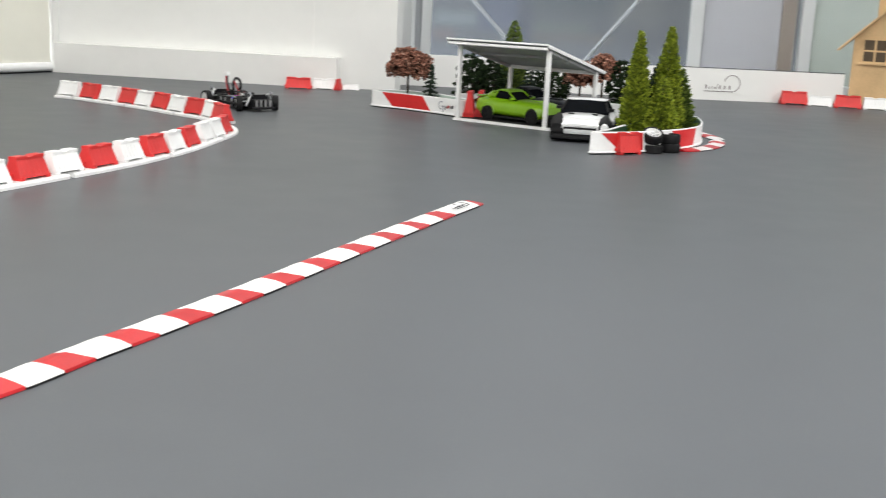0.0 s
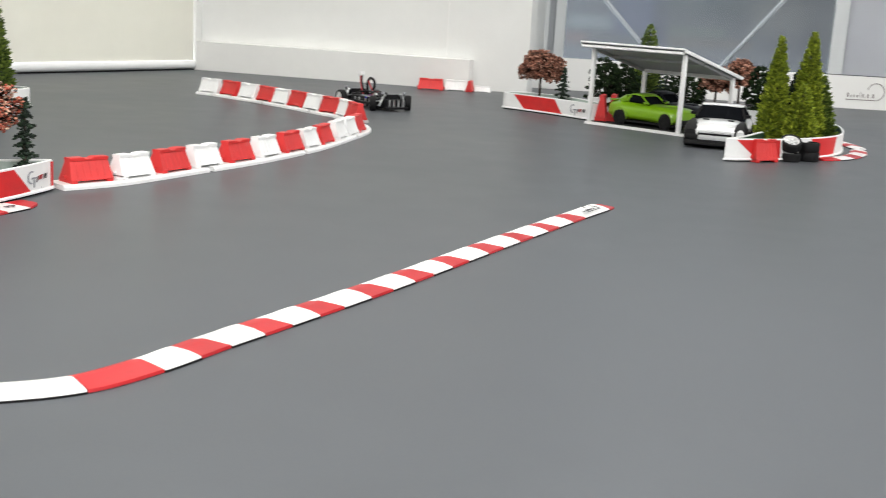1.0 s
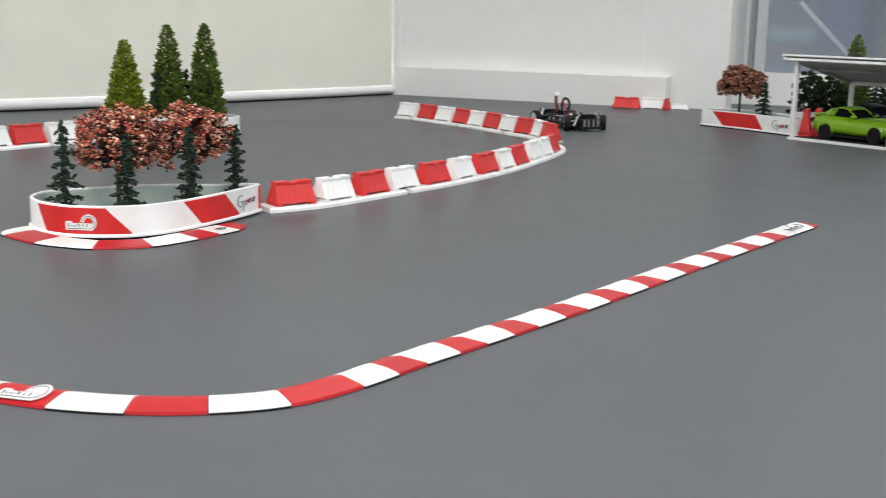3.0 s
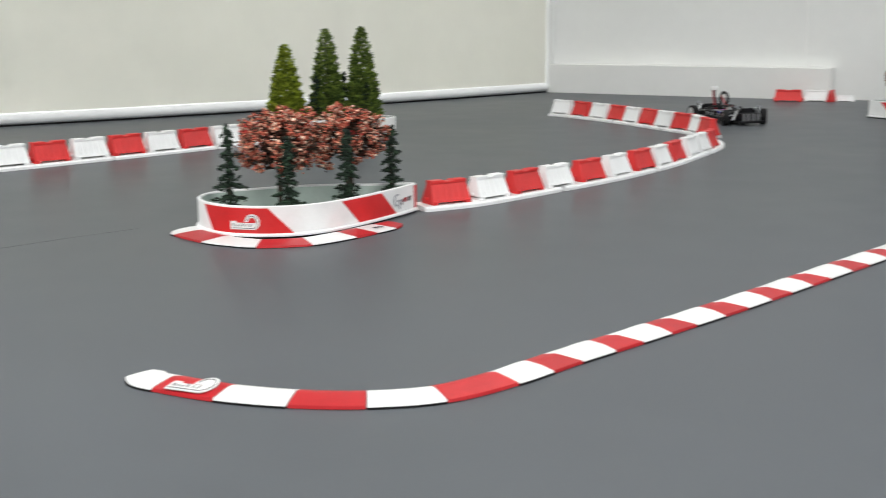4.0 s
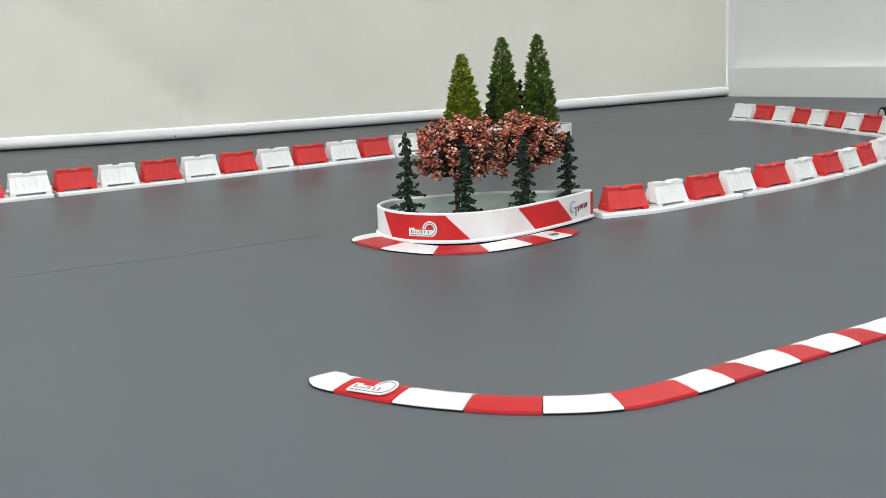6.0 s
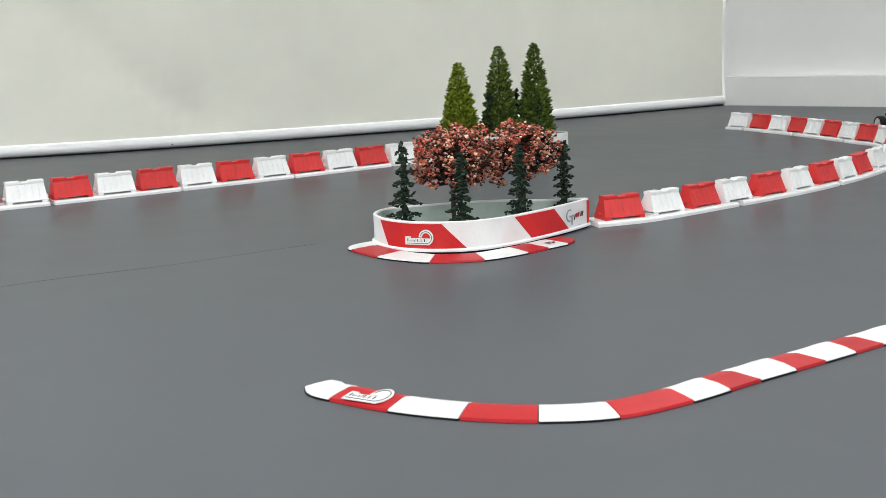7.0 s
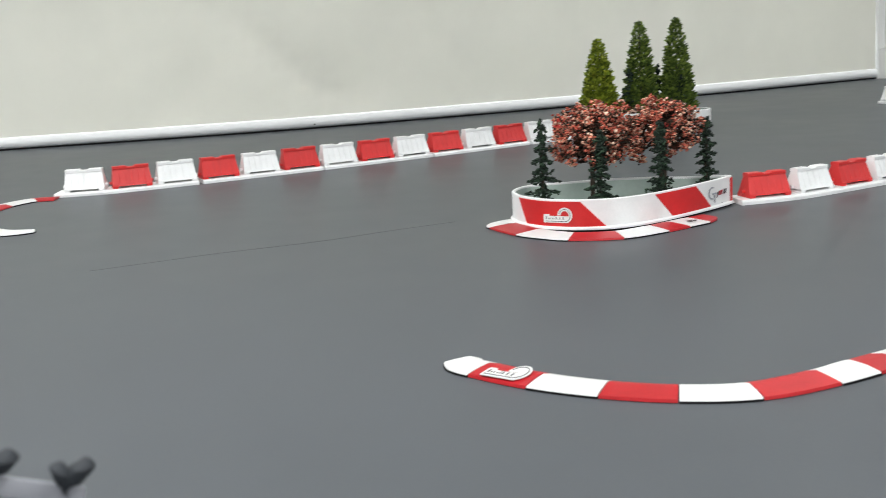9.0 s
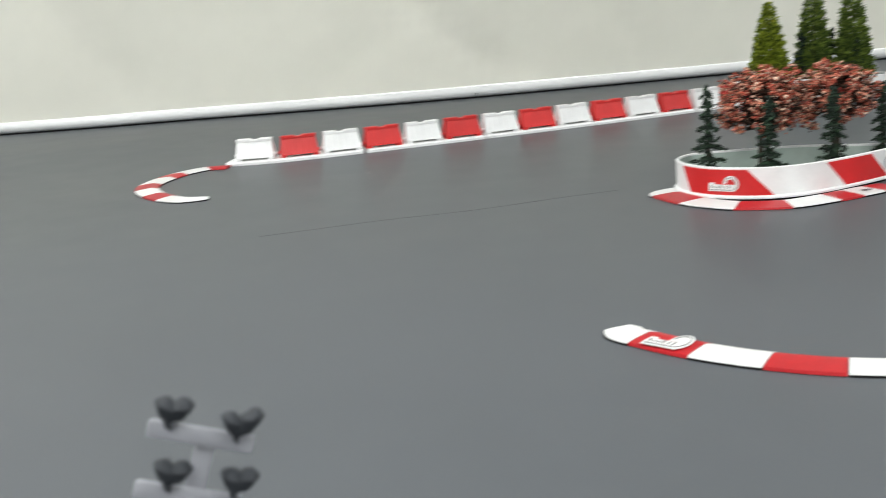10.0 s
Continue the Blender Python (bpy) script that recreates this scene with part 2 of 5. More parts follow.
# the unseen ceiling ends at the window side, above the blind, to let sky light in
BLIND_LINE = [(-7.4, -0.66), (-4.86, 1.69), (-4.228, 2.376), (-3.594, 3.085), (-3.03, 3.925), (-2.50, 4.85), (-2.066, 5.782)]
edge, _ = spline(BLIND_LINE, 24)
edge = edge + normals2(edge) * 0.12
outline = [(-7.8, -4.5), (6.0, -4.5), (6.0, 8.2), (-2.35, 8.2)] + [tuple(p) for p in edge[::-1]]
ceiling_bm = bmesh.new()
low = [ceiling_bm.verts.new((*p, CEIL)) for p in outline]
top = [ceiling_bm.verts.new((*p, CEIL + 0.1)) for p in outline]
ceiling_bm.faces.new(low[::-1])
ceiling_bm.faces.new(top)
for k in range(len(low)):
    ceiling_bm.faces.new((low[k], low[(k + 1) % len(low)], top[(k + 1) % len(low)], top[k]))
tagged(part("ceiling", ceiling_bm, CEILING, smooth=False), "plain white painted ceiling over the track", "ceiling", kind="structure")


# panel body for each added lamp, out of view
def ceiling_light():
    t = thing("ceiling_light", pose(0, 0, CEIL), "lit white flat panel lamp added out of view on the ceiling", "ceiling lamp", "ceiling panel lamps")
    part("frame", boxes((-0.63, 0.63, -0.33, -0.31, -0.05, 0), (-0.63, 0.63, 0.31, 0.33, -0.05, 0), (-0.63, -0.61, -0.31, 0.31, -0.05, 0), (0.61, 0.63, -0.31, 0.31, -0.05, 0)), WALL_COOL, t, smooth=False)
    part("diffuser", boxes((-0.61, 0.61, -0.31, 0.31, -0.045, -0.01)), DIFFUSER, t, "lit white diffuser", smooth=False)
    return t


first_light = ceiling_light()
first_light.matrix_basis = pose(PANELS[0][0], PANELS[0][1], CEIL)
for lx, ly in PANELS[1:]:
    copy_thing(first_light, pose(lx, ly, CEIL))

# far wall with its low boxed-in ledge
WX0, WY0, WX1, WY1 = -2.050, 5.790, -0.605, 5.605


def wall_slab(name, a, b, thick, z0, z1, mat, label, parent=None):
    """An upright slab whose seen face runs from a to b; its body lies to the left of a > b."""
    a, b = Vector((*a, 0)), Vector((*b, 0))
    d = (b - a).normalized()
    ang = math.degrees(math.atan2(d.y, d.x))
    bm = bmesh.new()
    box(bm, 0, (b - a).length, 0, thick, z0, z1)
    ob = part(name, bm, mat, parent, smooth=False, at=pose(a.x, a.y, 0, 0, 0, ang))
    if parent is None:
        tagged(ob, label, "wall", kind="structure")
    return ob


wall_slab("wall_far", (-2.5, 5.927), (-0.322, 5.651), 0.15, 0, CEIL, WALL, "plain white painted wall above a boxed ledge")
wall_slab("wall_return", (-0.322, 5.796), (-0.322, 7.30), 0.12, 0, CEIL, WALL, "white painted window reveal")
wall_slab("trim_ledge", (WX0, WY0), (WX1, WY1), 0.079, 0, 0.147, PANEL, "low white boxed ledge along the foot of the wall")
wall_slab("wall_corner", (-2.250, 5.868), (-2.250, 5.785), 0.200, 0, CEIL, WALL, "white painted corner beside the blind")
wall_slab("trim_seam", (-0.740, 5.7000), (-0.732, 5.6990), 0.004, 0.16, CEIL, PANEL, "thin upright joint cover in the white wall")
wall_slab("wall_right", (5.8, 7.6), (5.8, -4.4), 0.2, 0, CEIL, WALL, "plain white painted side wall")
wall_slab("wall_back", (5.8, -4.2), (-7.8, -4.2), 0.2, 0, CEIL, WALL, "plain white painted wall behind the track")
wall_slab("wall_left", (-7.6, -4.2), (-7.6, -0.5), 0.2, 0, CEIL, WALL, "plain white painted side wall")

# pulled-down blind with its tube
blind = thing("roller_blind", pose(0, 0, 0), "long cream fabric blind pulled down to a white bottom tube", "blind", kind="structure")
line, _ = spline(BLIND_LINE, 150)
bm = bmesh.new()
NZ = 44
nn = normals2(line)
grid = []
for i, (p, k) in enumerate(zip(line, nn)):
    col = []
    for j in range(NZ):
        z = 0.05 + (CEIL - 0.1) * j / (NZ - 1)
        w = 0.030 * noise.noise(Vector((i * 0.16 + z * 0.5, z * 1.1, 0.3))) + 0.013 * noise.noise(Vector((i * 0.55 + z * 1.2, z * 2.5, 4)))
        w *= min(1.0, (z - 0.05) / 0.5)
        along = i / 149 * 8.364
        for spot, lean, depth in ((5.67, -1.1, 0.032), (5.67, 0.5, 0.014), (6.29, -0.8, 0.014), (4.9, 0.9, 0.014), (7.1, -0.5, 0.010), (4.2, -0.9, 0.014)):
            off = along - spot - lean * (z - 0.05)
            w += min(1.0, (z - 0.05) / 0.10) * 1.8 * depth * math.exp(-((off / (0.05 + 0.16 * z)) ** 2)) * math.exp(-z / 0.55)
        col.append(bm.verts.new((p[0] + k[0] * w, p[1] + k[1] * w, z)))
    grid.append(col)
for a, b in zip(grid, grid[1:]):
    for j in range(NZ - 1):
        bm.faces.new((a[j], b[j], b[j + 1], a[j + 1]))
sheet = part("sheet", bm, BLIND, blind, "cream woven fabric with soft creases")
mod = sheet.modifiers.new("thick", "SOLIDIFY")
mod.thickness = 0.003
mod.use_rim = False
bm = bmesh.new()
tube(bm, [(*p, 0.0275) for p in line], 0.0225, 14)
part("bottom_tube", bm, TUBE, blind, "round white bottom tube")
# small dark speck on the tube's room side
bm = bmesh.new()
spot = int(np.argmin(np.hypot(line[:, 0] + 3.472, line[:, 1] - 3.289)))
way = Vector((-0.92 * nn[spot][0], -0.92 * nn[spot][1], -0.39))
face = Vector((*line[spot], 0.0275)) + way * 0.0220
rod(bm, face, face + way * 0.0010, 0.0030, seg=10)
part("screw_hole", bm, BLACK, blind, "small dark speck on the tube", smooth=False)
# thin black strip between tube and floor
bm = bmesh.new()
sweep(bm, line, [(-0.010, 0.0), (0.012, 0.0), (0.012, 0.0065), (-0.010, 0.0065)])
part("bottom_seal", bm, BLACK, blind, "thin black strip under the tube")

# unseen pale strip added to throw sky light onto the blind's lower back
bm = bmesh.new()
sweep(bm, line, [(0.03, 0.0), (3.2, 0.0), (3.2, 0.02), (0.03, 0.02)])
tagged(part("window_ledge", bm, PANEL, smooth=False), "pale strip added unseen behind the blind to bounce light onto it", "sill", kind="structure")

# window wall behind the low board
WIN_Y = 7.2
window = thing("window_1", pose(0, 0, 0), "wide window with white frame posts and slanting braces", "window", kind="structure")


def win_box(name, x0, x1, z0, z1, mat, label="", y0=WIN_Y, y1=WIN_Y + 0.06):
    return part(name, boxes((x0, x1, y0, y1, z0, z1), bevel=0.004), mat, window, label, smooth=False)


for x0, x1 in ((-0.335, -0.300), (-0.262, -0.200), (1.395, 1.475), (2.075, 2.15), (3.3, 3.38), (4.6, 4.68)):
    win_box("frame_post", x0, x1, 0.05, CEIL, WALL_COOL)
win_box("window_sill", -0.335, 5.78, 0.0, 0.05, WALL_COOL, y0=WIN_Y - 0.04)
win_box("frame_head", -0.335, 5.78, CEIL - 0.2, CEIL - 0.002, WALL_COOL, y0=WIN_Y - 0.01)

# slanting braces, panes and what lies outside
bm = bmesh.new()
rod(bm, (-0.021, 7.62, 0.546), (0.428, 7.62, 0.086), 0.013, seg=8)
part("brace", bm, BRACE, window)
bm = bmesh.new()
rod(bm, (1.232, 7.62, 0.65), (0.783, 7.62, 0.086), 0.013, seg=8)
part("brace", bm, BRACE, window)


def outside_material(patches):
    """A hall beyond the hazy glass, out of focus, painted as a glow: soft patches (x0, x1, z0, z1), softness and
    colour, brighter high up.
    """
    m = bpy.data.materials.new("glowing_hall_backdrop")
    m.use_nodes = True
    nt = m.node_tree
    b = nt.nodes["Principled BSDF"]
    tc = nt.nodes.new("ShaderNodeTexCoord")
    sep = nt.nodes.new("ShaderNodeSeparateXYZ")
    nt.links.new(tc.outputs["Object"], sep.inputs[0])
    n = nt.nodes.new("ShaderNodeTexNoise")
    n.inputs["Scale"].default_value = 1.6
    n.inputs["Detail"].default_value = 1.0
    nt.links.new(tc.outputs["Object"], n.inputs["Vector"])
    r = nt.nodes.new("ShaderNodeValToRGB")
    el = r.color_ramp.elements
    el[0].position, el[0].color = 0.3, (0.10, 0.11, 0.13, 1)
    el[1].position, el[1].color = 0.7, (0.20, 0.21, 0.22, 1)
    nt.links.new(n.outputs["Fac"], r.inputs["Fac"])
    color = r.outputs["Color"]

    def edge(axis, at, soft, rising):
        e = nt.nodes.new("ShaderNodeMapRange")
        e.interpolation_type = "SMOOTHSTEP"
        e.inputs["From Min"].default_value, e.inputs["From Max"].default_value = at - soft, at + soft
        e.inputs["To Min"].default_value, e.inputs["To Max"].default_value = (0.0, 1.0) if rising else (1.0, 0.0)
        nt.links.new(sep.outputs[axis], e.inputs["Value"])
        return e.outputs[0]

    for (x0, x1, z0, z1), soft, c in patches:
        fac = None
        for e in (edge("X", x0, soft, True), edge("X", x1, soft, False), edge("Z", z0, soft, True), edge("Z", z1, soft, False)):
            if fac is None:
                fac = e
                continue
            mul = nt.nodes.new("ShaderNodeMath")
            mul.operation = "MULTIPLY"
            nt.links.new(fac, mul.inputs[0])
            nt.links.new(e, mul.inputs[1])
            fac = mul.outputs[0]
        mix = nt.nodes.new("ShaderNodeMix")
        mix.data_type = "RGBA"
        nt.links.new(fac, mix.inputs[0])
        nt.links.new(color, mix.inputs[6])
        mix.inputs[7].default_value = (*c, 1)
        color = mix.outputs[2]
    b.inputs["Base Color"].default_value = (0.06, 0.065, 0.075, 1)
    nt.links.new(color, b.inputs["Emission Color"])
    # the glow climbs above the seen part, added to brighten the floor's reflection
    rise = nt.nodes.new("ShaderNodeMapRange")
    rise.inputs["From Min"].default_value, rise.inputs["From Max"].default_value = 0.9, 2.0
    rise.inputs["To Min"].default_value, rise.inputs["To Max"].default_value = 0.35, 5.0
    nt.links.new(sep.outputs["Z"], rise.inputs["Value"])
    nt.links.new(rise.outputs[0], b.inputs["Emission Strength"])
    b.inputs["Roughness"].default_value = 0.9
    return m


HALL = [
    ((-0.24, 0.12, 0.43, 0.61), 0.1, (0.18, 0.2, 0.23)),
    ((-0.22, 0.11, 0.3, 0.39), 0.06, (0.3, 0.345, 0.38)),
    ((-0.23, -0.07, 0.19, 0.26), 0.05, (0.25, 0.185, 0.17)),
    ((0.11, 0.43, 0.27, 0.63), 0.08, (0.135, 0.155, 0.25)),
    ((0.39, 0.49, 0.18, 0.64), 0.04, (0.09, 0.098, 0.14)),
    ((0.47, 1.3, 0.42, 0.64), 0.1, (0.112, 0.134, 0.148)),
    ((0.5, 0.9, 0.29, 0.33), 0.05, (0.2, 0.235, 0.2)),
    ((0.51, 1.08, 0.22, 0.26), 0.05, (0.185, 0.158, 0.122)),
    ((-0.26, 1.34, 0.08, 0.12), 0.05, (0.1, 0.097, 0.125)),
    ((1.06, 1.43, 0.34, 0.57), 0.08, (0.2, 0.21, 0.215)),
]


def glass_material():
    m = bpy.data.materials.new("clear_glass")
    m.use_nodes = True
    b = m.node_tree.nodes["Principled BSDF"]
    b.inputs["Base Color"].default_value = (0.93, 0.96, 0.96, 1)
    b.inputs["Roughness"].default_value = 0.10
    b.inputs["Transmission Weight"].default_value = 1.0
    b.inputs["IOR"].default_value = 1.25
    return m


GLASS = glass_material()
win_box("side_panel", -0.298, -0.264, 0.05, CEIL - 0.2, material("pale_grey_panel", (0.40, 0.42, 0.45), 0.5, vary=0.04, scale=2), "pale grey filler panel", y0=WIN_Y + 0.02, y1=WIN_Y + 0.04)
for x0, x1 in ((-0.200, 1.395), (1.475, 2.075), (2.15, 3.3), (3.38, 4.6), (4.68, 5.78)):
    pane = win_box("pane", x0, x1, 0.05, CEIL - 0.2, GLASS, y0=WIN_Y + 0.024, y1=WIN_Y + 0.032)
    pane.visible_shadow = False
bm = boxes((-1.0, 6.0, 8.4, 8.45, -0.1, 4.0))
tagged(part("backdrop", bm, outside_material(HALL), smooth=False), "blurred hall beyond the window glass, painted as a glowing sheet", "backdrop", kind="structure")
win_box("blind_panel", 1.48, 1.955, 0.05, 1.05, material("lilac_grey_film", (0.37, 0.37, 0.41), 0.5, vary=0.06, scale=2), "lilac-grey film on the glass", y0=WIN_Y + 0.036, y1=WIN_Y + 0.04)
win_box("mullion", 1.96, 2.05, 0.05, CEIL - 0.21, material("brown_mullion", (0.24, 0.20, 0.18), 0.6, vary=0.1, scale=3), "dull brown upright", y0=WIN_Y + 0.036, y1=WIN_Y + 0.06)
win_box("blind_panel", 2.155, 3.29, 0.05, 1.05, material("pale_green_film", (0.38, 0.42, 0.40), 0.5, vary=0.05, scale=2), "pale green-grey film on the glass", y0=WIN_Y + 0.036, y1=WIN_Y + 0.04)


# ---- printed marks: a lettered roundel drawn as plain shapes ----
def ring(bm, cx, cy, r0, r1, a0, a1, z0, z1, k=20):
    """A flat arc between two radii; angles in turns of pi."""
    rows = []
    for i in range(k + 1):
        a = math.pi * (a0 + (a1 - a0) * i / k)
        rows.append([bm.verts.new((cx + r * math.cos(a), cy + r * math.sin(a), z)) for r, z in ((r0, z0), (r1, z0), (r1, z1), (r0, z1))])
    for p, q in zip(rows, rows[1:]):
        for n in range(4):
            bm.faces.new((p[n], p[(n + 1) % 4], q[(n + 1) % 4], q[n]))
    bm.faces.new(rows[0][::-1])
    bm.faces.new(rows[-1])


def mark(parent, at, w, plate=True, ink=None, fill=False, bold=0.0):
    """A printed emblem of plain bars and an arc, lying in its own xy plane, w wide; on a plate it has a white surround."""
    s = w / 0.05
    ink = ink or LOGO
    if plate:
        bm = bmesh.new()
        ring(bm, 0.0125 * s, 0.002 * s, (0.0 if fill else 0.0072) * s, 0.0130 * s, -0.45, 1.0, 0, 0.0010)
        box(bm, -0.025 * s, 0.0185 * s, -0.0105 * s, 0.0005 * s, 0, 0.0011)
        box(bm, -0.0245 * s, -0.0150 * s, 0.0006 * s, 0.0032 * s, 0, 0.0011)
        part("badge_plate", bm, KERB_WHITE, parent, "white printed badge", at=at, smooth=False)
    bm = bmesh.new()
    rows = [(-0.0225, 0.0150, -0.0085 - bold * 0.003, -0.0077)]
    x = -0.0215
    for wide, high in ((0.0030, 0.0058), (0.0021, 0.0030), (0.0022, 0.0032), (0.0030, 0.0030), (0.0010, 0.0075), (0.0026, 0.0052), (0.0009, 0.0010), (0.0024, 0.0050), (0.0009, 0.0010), (0.0030, 0.0054)):
        rows.append((x + wide * (0.25 - bold), x + wide * (0.75 + bold), -0.0052, -0.0052 + high * 0.85))
        x += wide + 0.0013
    for x0, x1, y0, y1 in rows:
        box(bm, x0 * s, x1 * s, y0 * s, y1 * s, 0.0011, 0.0016)
    ring(bm, 0.0125 * s, 0.002 * s, (0.0096 - bold * 0.003) * s, 0.0104 * s, -0.42, 0.93, 0.0011, 0.0016)
    part("badge_print", bm, ink, parent, "dark printed bars", at=at, smooth=False)


def crest(parent, at, w):
    """A hooked grey emblem with a few slanted dark and red bars beside it."""
    s = w / 0.05
    bm = bmesh.new()
    ring(bm, -0.0150 * s, 0.002 * s, 0.0070 * s, 0.0092 * s, 0.35, 1.55, 0.0002, 0.0010)
    box(bm, -0.0150 * s, -0.0040 * s, -0.0005 * s, 0.0018 * s, 0.0002, 0.0011)
    box(bm, -0.0098 * s, -0.0076 * s, -0.0125 * s, -0.0008 * s, 0.0002, 0.0010)
    part("badge_print", bm, GREY_PLASTIC, parent, "grey hooked emblem", at=at, smooth=False)
    for mat, rows in ((LOGO, ((-0.0015, 0.0005, -0.0060, 0.0022), (0.0150, 0.0175, -0.0030, 0.0040), (0.0190, 0.0215, -0.0030, 0.0040))), (WIRE_RED, ((0.0025, 0.0062, -0.0030, 0.0030), (0.0075, 0.0108, -0.0030, 0.0035)))):
        bm = bmesh.new()
        for x0, x1, y0, y1 in rows:
            box(bm, x0 * s, x1 * s, y0 * s, y1 * s, 0.0002, 0.0010)
        for v in bm.verts:
            v.co.x += v.co.y * 0.35
        part("badge_print", bm, mat, parent, "slanted printed bars", at=at, smooth=False)


# ---- kerbs ----
def kerb(name, front, stripes, width, label, high=0.0088, taper=(0.5, 0.4), crest=0.70, slant=0.0, slant_from=0):
    """A low ribbed strip whose near edge is the line front; stripes are (length, colour); each piece climbs along its length."""
    total = sum(a for a, _ in stripes)
    dense, length = spline(front, 400)
    n = normals2(dense)
    t = thing(name, pose(0, 0, 0), label, "kerb", "track kerbs")
    at = 0.0
    for i, (a, c) in enumerate(stripes):
        s0, s1 = at / total, (at + a) / total
        at += a
        k = max(3, int(a / 0.010))
        lean = slant if i >= slant_from else 0.0
        rim = 0.0008 if c == "w" else -0.0004
        bm = bmesh.new()
        rings, lows = [], []
        for u in np.linspace(s0 + 0.0004, s1 - 0.0004, k + 1):
            j = u * 399
            p = np.array([np.interp(j, range(400), dense[:, q]) for q in (0, 1)])
            d = np.array([np.interp(j, range(400), n[:, q]) for q in (0, 1)])
            d = d - lean * np.array([d[1], -d[0]])
            e = min(1.0, taper[0] + (1 - taper[0]) * math.sqrt(max(0.0, u * total / 0.05)), taper[1] + (1 - taper[1]) * math.sqrt(max(0.0, (1 - u) * total / 0.05)))
            w = width * e
            f = (u - s0) / (s1 - s0)
            lift = high * ((0.62 + 0.62 * math.sin(min(1.0, f * 1.35) * math.pi / 2) if c == "w" else 0.70 + 0.12 * f) if lean else 0.92)
            foot = 0.0026 if c == "w" else 0.0009
            off = (1 - e) * width * 0.45
            sec = [(off, foot), (off + 0.0012 * e, 0.0044), (off + w * 0.30, lift * 0.80), (off + w * crest * 0.85, lift * 0.98), (off + w * crest, lift), (off + w * (crest * 0.6 + 0.4), lift * 0.80), (off + w - 0.001, 0.0040), (off + w, foot)]
            rings.append([bm.verts.new((*(p + d * q), z)) for q, z in sec])
            lows.append([(*(p + d * q), z) for q, z in ((off - rim, 0.0), (off - rim, foot - 0.0001), (off + w + 0.0014, foot - 0.0001), (off + w + 0.0014, 0.0))])
        for r0, r1 in zip(rings, rings[1:]):
            for q in range(len(sec)):
                bm.faces.new((r0[q], r0[(q + 1) % len(sec)], r1[(q + 1) % len(sec)], r1[q]))
        bm.faces.new(rings[0][::-1])
        bm.faces.new(rings[-1])
        seg = part("segment", bm, KERB_WHITE if c == "w" else KERB_RED, t)
        # black strip stands for the shade line, wider under white pieces than red
        bm = bmesh.new()
        rr = [[bm.verts.new(v) for v in row] for row in lows]
        for r0, r1 in zip(rr, rr[1:]):
            for q in range(4):
                bm.faces.new((r0[q], r0[(q + 1) % 4], r1[(q + 1) % 4], r1[q]))
        bm.faces.new(rr[0][::-1])
        bm.faces.new(rr[-1])
        part("underlay", bm, BLACK, seg, "black strip painted as the shade line under the kerb", smooth=False)
    return t


MAIN_FRONT = [(-0.866, 0.988), (-0.842, 0.9715), (-0.806, 0.9668), (-0.7222, 0.9652), (-0.6367, 0.9797), (-0.5563, 1.0105), (-0.4853, 1.0631), (-0.437, 1.148), (-0.397, 1.253), (-0.353, 1.358), (-0.2621, 1.584), (-0.1316, 1.9388), (0.0047, 2.298), (0.0666, 2.4512)]
STRAIGHT = (0.0602, 0.0539, 0.0620, 0.0542, 0.0587, 0.0561, 0.0667, 0.0585, 0.0637, 0.0588, 0.0630, 0.0593, 0.0734, 0.0603, 0.0685, 0.0567, 0.0699, 0.0540, 0.0697, 0.0654, 0.1339, 0.0314)
MAIN_STRIPES = [(0.0640, "w"), (0.0841, "r"), (0.0867, "w"), (0.0861, "r"), (0.0884, "w"), (0.0990, "r")] + [(a, "wr"[i % 2]) for i, a in enumerate(STRAIGHT)]
main_kerb = kerb("kerb", MAIN_FRONT, MAIN_STRIPES, 0.054, "long red and white striped kerb bending at one end", taper=(0.84, 0.9), slant=0.20, slant_from=6)
mark(main_kerb, pose(-0.7630, 0.9845, 0.0082, 5, 0, 3) @ Matrix.Diagonal((0.84, 1.25, 1, 1)), 0.064, fill=True)
mark(main_kerb, pose(0.0085, 2.3640, 0.0092, 0, 0, 67), 0.088, plate=False, bold=0.22)

# ---- barriers ----
BL, BH = 0.112, 0.058


